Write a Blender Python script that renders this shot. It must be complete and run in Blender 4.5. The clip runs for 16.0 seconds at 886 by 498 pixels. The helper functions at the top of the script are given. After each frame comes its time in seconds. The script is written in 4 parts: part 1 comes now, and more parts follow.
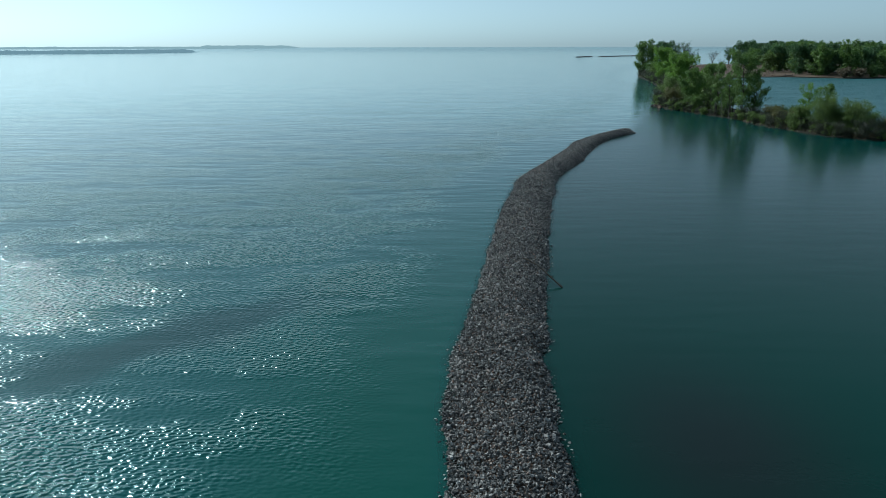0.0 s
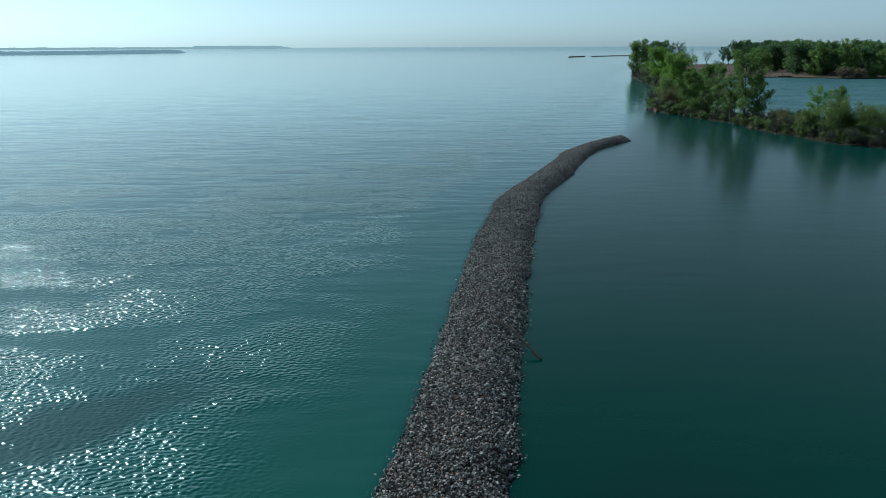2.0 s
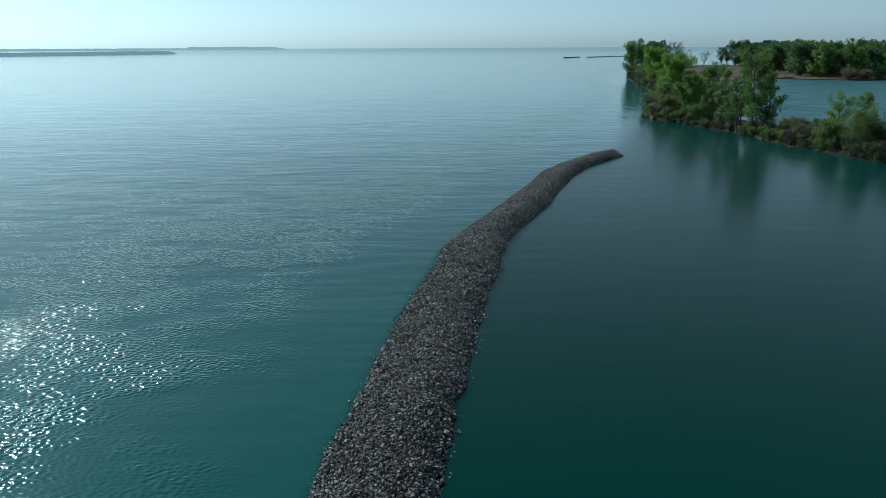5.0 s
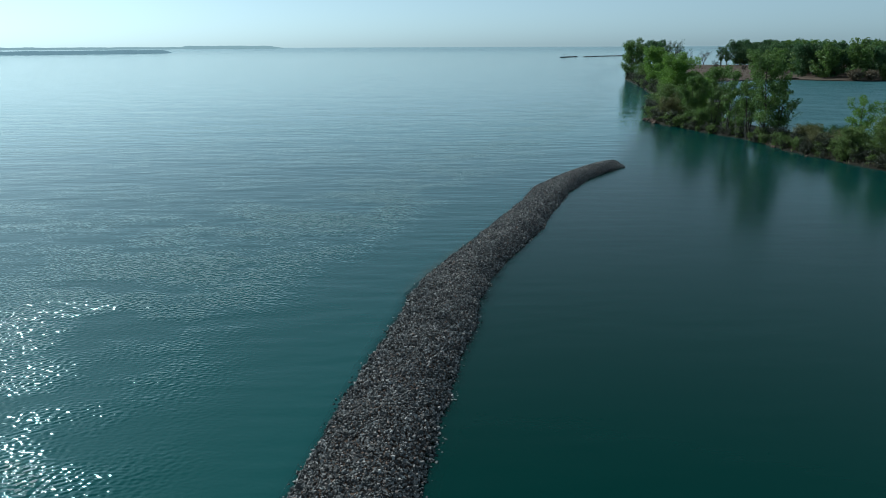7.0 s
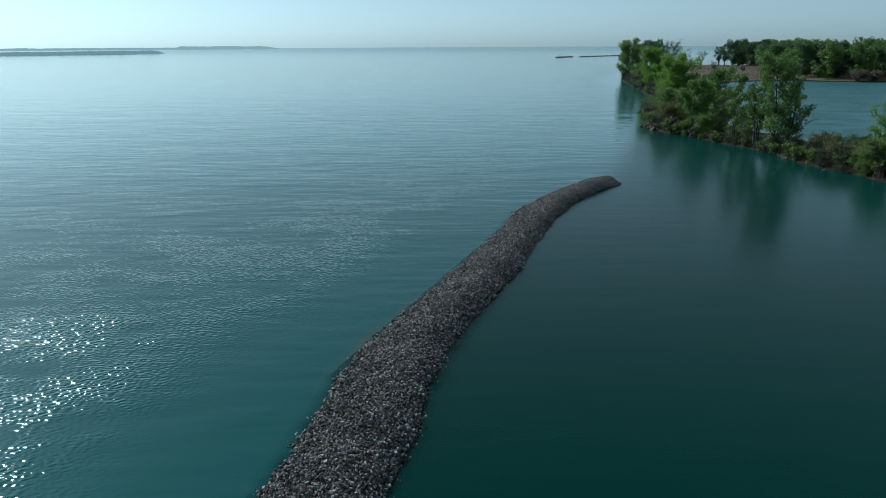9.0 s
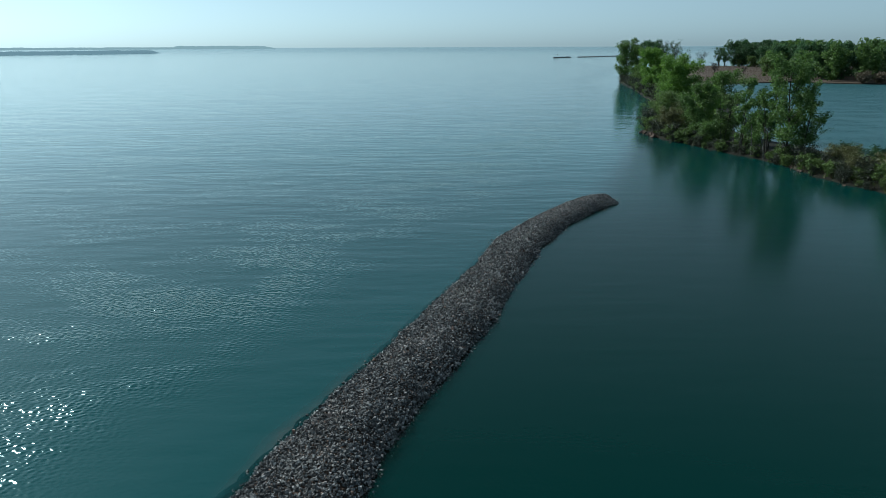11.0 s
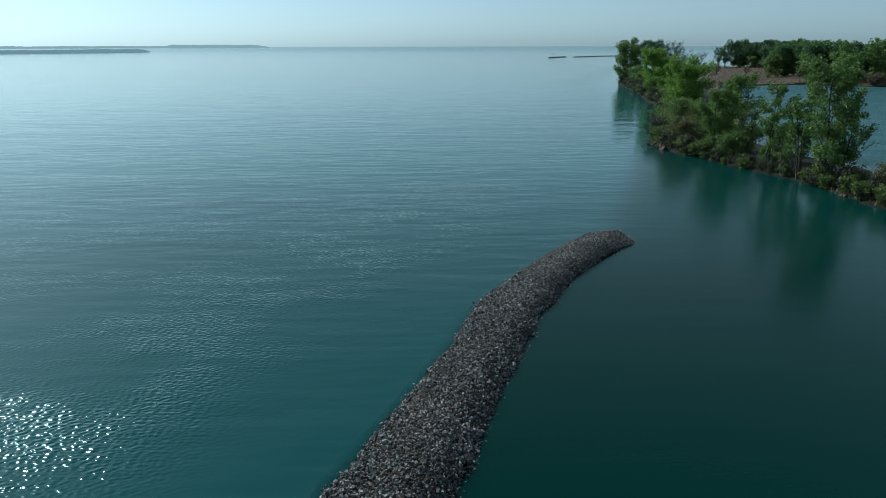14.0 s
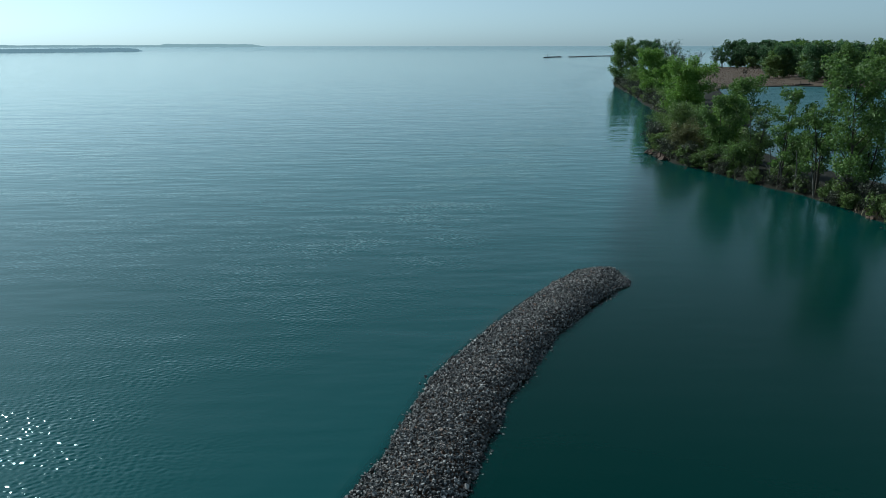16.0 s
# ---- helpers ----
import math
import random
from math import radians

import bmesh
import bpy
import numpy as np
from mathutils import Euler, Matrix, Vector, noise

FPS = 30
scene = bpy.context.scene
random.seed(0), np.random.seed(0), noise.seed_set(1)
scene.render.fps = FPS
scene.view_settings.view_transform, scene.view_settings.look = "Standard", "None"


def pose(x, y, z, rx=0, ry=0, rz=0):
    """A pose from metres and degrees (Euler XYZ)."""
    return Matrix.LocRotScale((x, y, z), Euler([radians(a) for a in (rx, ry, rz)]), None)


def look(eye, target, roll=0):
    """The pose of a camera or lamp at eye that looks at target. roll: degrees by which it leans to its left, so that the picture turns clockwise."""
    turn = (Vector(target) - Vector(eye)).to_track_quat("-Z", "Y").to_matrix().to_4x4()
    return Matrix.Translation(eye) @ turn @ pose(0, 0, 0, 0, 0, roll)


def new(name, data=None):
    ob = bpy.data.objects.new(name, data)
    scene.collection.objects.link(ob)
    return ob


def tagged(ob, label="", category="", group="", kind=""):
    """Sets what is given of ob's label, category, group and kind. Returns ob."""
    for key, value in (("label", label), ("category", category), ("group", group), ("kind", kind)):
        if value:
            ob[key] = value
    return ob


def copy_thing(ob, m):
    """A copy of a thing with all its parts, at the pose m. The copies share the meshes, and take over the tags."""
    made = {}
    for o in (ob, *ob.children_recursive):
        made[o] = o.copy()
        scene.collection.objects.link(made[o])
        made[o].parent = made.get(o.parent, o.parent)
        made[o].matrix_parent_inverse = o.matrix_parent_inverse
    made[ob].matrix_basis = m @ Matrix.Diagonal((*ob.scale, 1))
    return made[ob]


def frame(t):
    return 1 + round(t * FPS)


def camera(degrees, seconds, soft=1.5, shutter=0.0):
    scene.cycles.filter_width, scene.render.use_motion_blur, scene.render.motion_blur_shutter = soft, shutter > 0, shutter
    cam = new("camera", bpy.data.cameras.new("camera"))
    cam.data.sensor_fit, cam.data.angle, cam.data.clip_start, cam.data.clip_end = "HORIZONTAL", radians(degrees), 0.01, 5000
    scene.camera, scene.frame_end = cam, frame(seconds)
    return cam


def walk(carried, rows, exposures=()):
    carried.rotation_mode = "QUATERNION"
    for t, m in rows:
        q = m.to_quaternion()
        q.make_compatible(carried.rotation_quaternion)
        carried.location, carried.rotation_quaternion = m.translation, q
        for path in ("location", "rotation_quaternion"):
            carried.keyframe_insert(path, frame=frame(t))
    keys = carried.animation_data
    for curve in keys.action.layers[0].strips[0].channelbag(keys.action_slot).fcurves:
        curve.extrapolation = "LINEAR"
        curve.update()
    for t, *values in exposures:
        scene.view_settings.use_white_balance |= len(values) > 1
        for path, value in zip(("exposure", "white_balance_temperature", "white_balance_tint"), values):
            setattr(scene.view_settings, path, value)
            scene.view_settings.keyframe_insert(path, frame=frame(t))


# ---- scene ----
cam = camera(63.5, 16.0, soft=0.5)
PATH = [
    (0, (-0.175, -0.766, 13.945), (-0.193, 1.157, 13.397), -0.1),
    (0.5, (0.18, 1.551, 13.978), (0.17, 3.475, 13.43), -0.1),
    (1, (0.719, 4.236, 13.907), (0.714, 6.16, 13.36), -0.2),
    (1.5, (1.314, 6.881, 13.919), (1.311, 8.805, 13.371), -0.2),
    (2, (2.061, 9.525, 13.941), (2.06, 11.448, 13.393), -0.2),
    (2.5, (2.825, 12.369, 13.926), (2.826, 14.293, 13.379), -0.2),
    (3, (3.635, 15.179, 13.879), (3.637, 17.103, 13.332), -0.3),
    (3.5, (4.556, 18.153, 13.736), (4.559, 20.077, 13.189), -0.3),
    (4, (5.377, 20.672, 13.819), (5.382, 22.596, 13.273), -0.3),
    (6.5, (7.821, 32.029, 13.757), (7.833, 33.953, 13.21), -0.2),
    (7, (8.293, 34.364, 13.833), (8.308, 36.287, 13.285), -0.2),
    (7.5, (8.83, 36.896, 13.877), (8.847, 38.819, 13.329), -0.2),
    (8, (9.485, 39.511, 13.889), (9.504, 41.434, 13.341), -0.2),
    (8.5, (10.195, 42.148, 13.92), (10.217, 44.072, 13.371), -0.2),
    (9, (10.934, 44.693, 13.932), (10.958, 46.616, 13.384), -0.3),
    (11.5, (13.62, 55.823, 14.002), (13.65, 57.746, 13.454), -0.2),
    (12, (13.845, 58.119, 14.002), (13.877, 60.042, 13.454), -0.2),
    (12.5, (14.091, 60.403, 14.021), (14.126, 62.325, 13.471), -0.1),
    (13, (14.319, 62.46, 14.037), (14.357, 64.383, 13.487), -0.1),
    (13.5, (14.668, 64.563, 14.131), (14.708, 66.486, 13.581), -0.1),
    (14, (15.107, 66.882, 14.119), (15.149, 68.805, 13.569), -0.1),
    (14.5, (15.65, 69.317, 14.088), (15.696, 71.239, 13.538), -0.1),
    (15, (16.272, 71.575, 14.134), (16.321, 73.497, 13.583), -0.0),
    (15.5, (16.946, 73.883, 14.137), (16.998, 75.804, 13.585), -0.0),
    (16, (17.632, 76.273, 14.101), (17.686, 78.195, 13.55), -0.0),
]
walk(cam, [(t, look(eye, target, roll)) for t, eye, target, roll in PATH],
     exposures=[(0.0, 0.0, 5800, 0), (6.5, -0.02, 5800, 0), (16.0, -0.1, 5800, 0)])

# ---------------------------------------------------------------- world and sun
SUN_EL, SUN_AZ = 36.0, -44.0            # degrees above the water, degrees from +y towards +x
SUN_DIR = Vector((math.sin(radians(SUN_AZ)) * math.cos(radians(SUN_EL)),
                  math.cos(radians(SUN_AZ)) * math.cos(radians(SUN_EL)),
                  math.sin(radians(SUN_EL))))
world = bpy.data.worlds.new("world")
scene.world = world
world.use_nodes = True
wt = world.node_tree
sky = wt.nodes.new("ShaderNodeTexSky")
sky.sky_type = "NISHITA"
sky.sun_disc = False
sky.sun_elevation = radians(SUN_EL)
sky.sun_rotation = radians(SUN_AZ)
sky.air_density, sky.dust_density, sky.ozone_density = 0.64, 1.05, 3.4
grey = wt.nodes.new("ShaderNodeRGBToBW")
wt.links.new(sky.outputs[0], grey.inputs[0])
hazy = wt.nodes.new("ShaderNodeMix")          # thin haze takes some colour out of the sky
hazy.data_type = "RGBA"
hazy.inputs["Factor"].default_value = 0.68
wt.links.new(sky.outputs[0], hazy.inputs[6])
wt.links.new(grey.outputs[0], hazy.inputs[7])
veil = wt.nodes.new("ShaderNodeMix")
veil.data_type, veil.blend_type = "RGBA", "MULTIPLY"
veil.inputs["Factor"].default_value = 1.0
veil.inputs[7].default_value = (0.80, 1.0, 1.06, 1)
wt.links.new(hazy.outputs[2], veil.inputs[6])
milky = wt.nodes.new("ShaderNodeMix")         # an even milky layer of spring haze over the lake
milky.data_type = "RGBA"
milky.inputs["Factor"].default_value = 0.22
milky.inputs[7].default_value = (4.6, 5.7, 6.4, 1)
wt.links.new(veil.outputs[2], milky.inputs[6])
wt.links.new(milky.outputs[2], wt.nodes["Background"].inputs[0])
wt.nodes["Background"].inputs[1].default_value = 0.111

sun_data = bpy.data.lights.new("sun", "SUN")
sun_data.energy, sun_data.angle, sun_data.color = 4.6, radians(0.6), (1.0, 0.95, 0.88)
sun = new("sun", sun_data)
sun.matrix_world = look(SUN_DIR * 300, (0, 0, 0))


# ---------------------------------------------------------------- node helpers
def material(name):
    m = bpy.data.materials.new(name)
    m.use_nodes = True
    return m, m.node_tree.nodes, m.node_tree.links, m.node_tree.nodes["Principled BSDF"]


def node(nodes, kind, **values):
    n = nodes.new(kind)
    for key, value in values.items():
        n.inputs[key].default_value = value
    return n


def maths(nodes, links, op, a, b=None, c=None):
    n = nodes.new("ShaderNodeMath")
    n.operation = op
    for i, v in enumerate((a, b, c)):
        if v is None:
            continue
        if isinstance(v, (int, float)):
            n.inputs[i].default_value = v
        else:
            links.new(v, n.inputs[i])
    return n.outputs[0]


def scaled_noise(nodes, links, source, scale, size, detail=3.0, rough=0.5):
    mp = nodes.new("ShaderNodeMapping")
    mp.inputs["Scale"].default_value = scale
    links.new(source, mp.inputs[0])
    n = node(nodes, "ShaderNodeTexNoise", Scale=size, Detail=detail, Roughness=rough)
    links.new(mp.outputs[0], n.inputs["Vector"])
    return n.outputs[0]


def ramp(nodes, links, source, stops):
    n = nodes.new("ShaderNodeValToRGB")
    els = n.color_ramp.elements
    while len(els) < len(stops):
        els.new(0.5)
    for e, (p, col) in zip(els, stops):
        e.position, e.color = p, (*col, 1)
    links.new(source, n.inputs[0])
    return n.outputs[0]


def leaf_material(name, dark, light, through_light=0.4):
    """Leaves: colour differs leaf by leaf and over each crown; some light passes through."""
    m, nodes, links, bsdf = material(name)
    geo = nodes.new("ShaderNodeNewGeometry")
    big = scaled_noise(nodes, links, geo.outputs["Position"], (1, 1, 1), 0.35, 2)
    mixv = maths(nodes, links, "MULTIPLY_ADD", geo.outputs["Random Per Island"], 0.55, maths(nodes, links, "MULTIPLY", big, 0.5))
    col = ramp(nodes, links, mixv, [(0.1, dark), (0.85, light)])
    links.new(col, bsdf.inputs["Base Color"])
    bsdf.inputs["Roughness"].default_value = 0.6
    tr = nodes.new("ShaderNodeBsdfTranslucent")
    links.new(col, tr.inputs[0])
    mix = nodes.new("ShaderNodeMixShader")
    mix.inputs[0].default_value = through_light
    links.new(bsdf.outputs[0], mix.inputs[1])
    links.new(tr.outputs[0], mix.inputs[2])
    links.new(mix.outputs[0], nodes["Material Output"].inputs[0])
    return m


def bark_material(name, dark, light):
    m, nodes, links, bsdf = material(name)
    geo = nodes.new("ShaderNodeNewGeometry")
    n = scaled_noise(nodes, links, geo.outputs["Position"], (6, 6, 1.2), 1.5, 4)
    links.new(ramp(nodes, links, n, [(0.3, dark), (0.7, light)]), bsdf.inputs["Base Color"])
    bsdf.inputs["Roughness"].default_value = 0.9
    bsdf.inputs["Specular IOR Level"].default_value = 0.15
    b = node(nodes, "ShaderNodeBump", Strength=0.6, Distance=0.03)
    links.new(n, b.inputs["Height"])
    links.new(b.outputs[0], bsdf.inputs["Normal"])
    return m


# ---------------------------------------------------------------- materials
def water_material():
    m, nodes, links, bsdf = material("lake_water")
    pos = nodes.new("ShaderNodeNewGeometry").outputs["Position"]

    def stored(key):
        n = nodes.new("ShaderNodeAttribute")
        n.attribute_name = key
        return n.outputs["Fac"]

    def times(a, b):
        return maths(nodes, links, "MULTIPLY", a, b)

    calm, deep, ruffled, offshore, shallow, weed = (stored(k) for k in ("shelter", "depth", "ruffle", "offshore", "shallow", "weed"))
    open_water = maths(nodes, links, "SUBTRACT", 1.0, calm)
    heave = scaled_noise(nodes, links, pos, (0.04, 0.13, 1), 1.0, 2, 0.5)
    swell = scaled_noise(nodes, links, pos, (0.2, 0.62, 1), 1.0, 1.5, 0.5)
    chop = scaled_noise(nodes, links, pos, (0.75, 1.5, 1), 1.0, 1.5, 0.5)
    ripple = scaled_noise(nodes, links, pos, (4.3, 6.0, 1), 1.0, 0.0, 0.5)
    # wind lanes: cat's paws between smooth slicks
    gust = scaled_noise(nodes, links, pos, (0.10, 0.17, 1), 1.0, 3, 0.6)
    gust = ramp(nodes, links, gust, [(0.40, (0.2, 0.2, 0.2)), (0.56, (1, 1, 1))])
    h = times(maths(nodes, links, "MULTIPLY_ADD", heave, 0.07, times(swell, 0.052)), maths(nodes, links, "MULTIPLY_ADD", open_water, 0.65, 0.35))
    h = maths(nodes, links, "ADD", h, times(times(chop, 0.011), maths(nodes, links, "MULTIPLY_ADD", open_water, 0.6, 0.4)))
    h = maths(nodes, links, "ADD", h, times(times(ripple, 0.122), times(gust, maths(nodes, links, "MULTIPLY_ADD", ruffled, 0.97, 0.03))))
    b = node(nodes, "ShaderNodeBump", Strength=1.0, Distance=1.0)
    links.new(h, b.inputs["Height"])
    links.new(b.outputs[0], bsdf.inputs["Normal"])

    def blend(fac, a, c):
        n = nodes.new("ShaderNodeMix")
        n.data_type = "RGBA"
        links.new(fac, n.inputs["Factor"])
        for k, v in ((6, a), (7, c)):
            if isinstance(v, tuple):
                n.inputs[k].default_value = (*v, 1)
            else:
                links.new(v, n.inputs[k])
        return n.outputs[2]

    # silt clouds, green shallows beside the stones and weed beds tint the body of the water
    silt = scaled_noise(nodes, links, pos, (0.02, 0.03, 1), 1.0, 3, 0.5)
    body = ramp(nodes, links, silt, [(0.3, (0.008, 0.055, 0.058)), (0.7, (0.012, 0.073, 0.074))])
    body = blend(shallow, body, (0.007, 0.054, 0.042))
    # darker lee tint: dim sky reflection and lens falloff are put into the colour
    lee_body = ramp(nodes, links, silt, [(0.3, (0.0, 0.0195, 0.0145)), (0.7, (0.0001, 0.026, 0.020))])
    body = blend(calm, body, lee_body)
    # both sides dim further out: weaker steep-angle reflection put into the colour
    body = blend(stored("outer_dim"), body, blend(calm, (0.007, 0.052, 0.0535), (0.0, 0.0180, 0.0145)))
    # paler far and spit-side tints stand in for sky reflected at grazing angles
    body = blend(times(open_water, stored("far_sheen")), body, (0.012, 0.088, 0.088))
    body = blend(times(calm, stored("spit_sheen")), body, (0.002, 0.033, 0.029))
    # pale lagoon tint: the sky's reflection painted into the water colour
    body = blend(stored("lagoon"), body, (0.035, 0.10, 0.112))
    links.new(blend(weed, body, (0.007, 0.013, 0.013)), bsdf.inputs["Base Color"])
    rough = maths(nodes, links, "MULTIPLY_ADD", calm, 0.13, maths(nodes, links, "MULTIPLY_ADD", ruffled, 0.07, 0.05))
    links.new(maths(nodes, links, "MULTIPLY_ADD", offshore, 0.03, rough), bsdf.inputs["Roughness"])
    bsdf.inputs["IOR"].default_value = 1.28
    links.new(maths(nodes, links, "MULTIPLY_ADD", calm, -0.23, 0.52), bsdf.inputs["Specular IOR Level"])
    bsdf.inputs["Specular Tint"].default_value = (0.26, 0.9, 1.0, 1)
    clear = nodes.new("ShaderNodeBsdfTransparent")
    clear.inputs[0].default_value = (0.62, 0.6, 0.52, 1)
    fade = times(maths(nodes, links, "POWER", 2.718, times(deep, -10.0)), 0.55)
    mix = nodes.new("ShaderNodeMixShader")
    links.new(fade, mix.inputs[0])
    links.new(bsdf.outputs[0], mix.inputs[1])
    links.new(clear.outputs[0], mix.inputs[2])
    links.new(mix.outputs[0], nodes["Material Output"].inputs[0])
    return m


def stone_material(name, single):
    """Crushed limestone: each stone its own grey, a few rust brown, with fine grain."""
    m, nodes, links, bsdf = material(name)
    geo = nodes.new("ShaderNodeNewGeometry")
    if single:
        rnd = nodes.new("ShaderNodeObjectInfo").outputs["Random"]
    else:
        rnd = geo.outputs["Random Per Island"]
    grey = ramp(nodes, links, rnd, [(0.0, (0.035, 0.035, 0.035)), (0.35, (0.085, 0.088, 0.089)), (0.7, (0.185, 0.19, 0.19)), (0.93, (0.37, 0.375, 0.37)), (1.0, (0.2, 0.13, 0.1))])
    patch = scaled_noise(nodes, links, geo.outputs["Position"], (1, 1, 1), 0.35, 3)
    grain = scaled_noise(nodes, links, geo.outputs["Position"], (1, 1, 1), 14, 3)
    tint = ramp(nodes, links, patch, [(0.35, (0.75, 0.75, 0.75)), (0.62, (1.08, 1.03, 0.99))])
    mix = nodes.new("ShaderNodeMix")
    mix.data_type, mix.blend_type = "RGBA", "MULTIPLY"
    mix.inputs["Factor"].default_value = 1
    links.new(grey, mix.inputs[6])
    links.new(tint, mix.inputs[7])
    mix2 = nodes.new("ShaderNodeMix")
    mix2.data_type, mix2.blend_type = "RGBA", "MULTIPLY"
    mix2.inputs["Factor"].default_value = 1
    links.new(mix.outputs[2], mix2.inputs[6])
    links.new(ramp(nodes, links, grain, [(0.3, (0.7, 0.7, 0.7)), (0.7, (1.15, 1.15, 1.15))]), mix2.inputs[7])
    links.new(mix2.outputs[2], bsdf.inputs["Base Color"])
    bsdf.inputs["Roughness"].default_value = 0.85
    b = node(nodes, "ShaderNodeBump", Strength=0.5, Distance=0.02)
    links.new(grain, b.inputs["Height"])
    links.new(b.outputs[0], bsdf.inputs["Normal"])
    return m


def ground_material():
    m, nodes, links, bsdf = material("marsh_ground")
    pos = nodes.new("ShaderNodeNewGeometry").outputs["Position"]
    a = scaled_noise(nodes, links, pos, (0.05, 0.09, 1), 1, 4, 0.6)
    c = scaled_noise(nodes, links, pos, (1.2, 1.2, 1), 1, 4, 0.6)
    s = maths(nodes, links, "MULTIPLY_ADD", c, 0.4, maths(nodes, links, "MULTIPLY", a, 0.6))
    col = ramp(nodes, links, s, [(0.32, (0.036, 0.021, 0.012)), (0.48, (0.058, 0.035, 0.020)), (0.6, (0.072, 0.047, 0.026)), (0.72, (0.042, 0.040, 0.017))])
    links.new(col, bsdf.inputs["Base Color"])
    bsdf.inputs["Roughness"].default_value = 0.95
    b = node(nodes, "ShaderNodeBump", Strength=0.8, Distance=0.15)
    links.new(c, b.inputs["Height"])
    links.new(b.outputs[0], bsdf.inputs["Normal"])
    return m


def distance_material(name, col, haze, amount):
    """Far woods whose even glow stands in for kilometres of haze."""
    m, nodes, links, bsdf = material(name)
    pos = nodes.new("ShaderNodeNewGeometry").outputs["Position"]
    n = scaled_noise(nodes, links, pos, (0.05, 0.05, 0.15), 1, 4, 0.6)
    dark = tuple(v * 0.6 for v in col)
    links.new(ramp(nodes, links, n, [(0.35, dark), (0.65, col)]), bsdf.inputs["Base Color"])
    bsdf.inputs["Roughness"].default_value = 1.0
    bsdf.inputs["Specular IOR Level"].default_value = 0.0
    # the haze is painted: the surface itself emits it over the wood colour
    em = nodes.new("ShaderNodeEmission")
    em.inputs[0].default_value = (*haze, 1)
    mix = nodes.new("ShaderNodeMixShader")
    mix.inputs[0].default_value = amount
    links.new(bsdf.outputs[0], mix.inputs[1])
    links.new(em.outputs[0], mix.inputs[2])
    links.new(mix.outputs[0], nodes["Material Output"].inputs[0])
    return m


WATER = water_material()
STONE = stone_material("limestone_rubble", False)
STONE_ONE = stone_material("limestone_block", True)
GROUND = ground_material()
# far coasts glow evenly in place of hazy air
FAR_NEARER = distance_material("haze_glow_woods", (0.05, 0.08, 0.05), (0.20, 0.31, 0.37), 0.92)
FAR_DISTANT = distance_material("distant_haze_glow_woods", (0.05, 0.08, 0.05), (0.30, 0.43, 0.47), 0.93)
LEAF_BRIGHT = leaf_material("spring_leaves", (0.0769, 0.1608, 0.0206), (0.1860, 0.3233, 0.0467))
LEAF_MID = leaf_material("poplar_leaves", (0.0564, 0.1140, 0.0254), (0.1405, 0.2365, 0.0533))
LEAF_DARK = leaf_material("wood_leaves", (0.0348, 0.0829, 0.0321), (0.0849, 0.1731, 0.0642))
LEAF_OLIVE = leaf_material("willow_leaves", (0.0700, 0.1152, 0.0289), (0.1527, 0.2306, 0.0593))
LEAF_BROWN = leaf_material("budding_twigs", (0.0684, 0.0732, 0.0259), (0.1677, 0.1725, 0.0601), 0.3)
# leaf tones darkened: the shade below the trees is put into the colour
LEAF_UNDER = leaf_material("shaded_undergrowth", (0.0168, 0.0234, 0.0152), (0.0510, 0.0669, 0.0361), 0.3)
LEAF_TAN = leaf_material("dry_brush", (0.0770, 0.0612, 0.0383), (0.1680, 0.1360, 0.0858), 0.3)
REED = leaf_material("dry_reed", (0.0352, 0.0182, 0.0090), (0.0799, 0.0444, 0.0229), 0.2)
REED_BANK = leaf_material("bank_reed", (0.06, 0.05, 0.028), (0.14, 0.11, 0.06), 0.25)
REED_GREEN = leaf_material("young_reed", (0.05, 0.065, 0.025), (0.11, 0.125, 0.05), 0.25)
BARK = bark_material("grey_bark", (0.035, 0.03, 0.025), (0.09, 0.08, 0.068))
# bank soil near black: shade under overhanging growth is put into its colour
SHADE_MUD = bark_material("shade_dark_mud_bank", (0.008, 0.008, 0.006), (0.018, 0.018, 0.012))
# wet brown stone, kept dark so the core paints shade into the gaps
WET_GAP_STONE = bark_material("wet_gap_dark_stone", (0.045, 0.032, 0.026), (0.12, 0.085, 0.066))
PALE = bark_material("bleached_dead_wood", (0.1, 0.095, 0.085), (0.22, 0.21, 0.19))
DRIFT = bark_material("wet_driftwood", (0.02, 0.018, 0.016), (0.06, 0.052, 0.043))


# ---------------------------------------------------------------- mesh helpers
def mesh_from(name, verts, faces, mat, smooth=False):
    """faces: one array of tris or of quads."""
    verts, faces = np.asarray(verts, dtype=np.float32), np.asarray(faces, dtype=np.int32)
    me = bpy.data.meshes.new(name)
    k = faces.shape[1]
    me.vertices.add(len(verts))
    me.vertices.foreach_set("co", verts.ravel())
    me.loops.add(faces.size)
    me.loops.foreach_set("vertex_index", faces.ravel())
    me.polygons.add(len(faces))
    me.polygons.foreach_set("loop_start", np.arange(0, faces.size, k, dtype=np.int32))
    me.polygons.foreach_set("use_smooth", np.full(len(faces), smooth))
    me.update(calc_edges=True)
    me.validate()
    me.materials.append(mat)
    return me


def part(name, me, parent, label="", kind=""):
    ob = new(name, me)
    ob.parent = parent
    return tagged(ob, label, kind=kind)


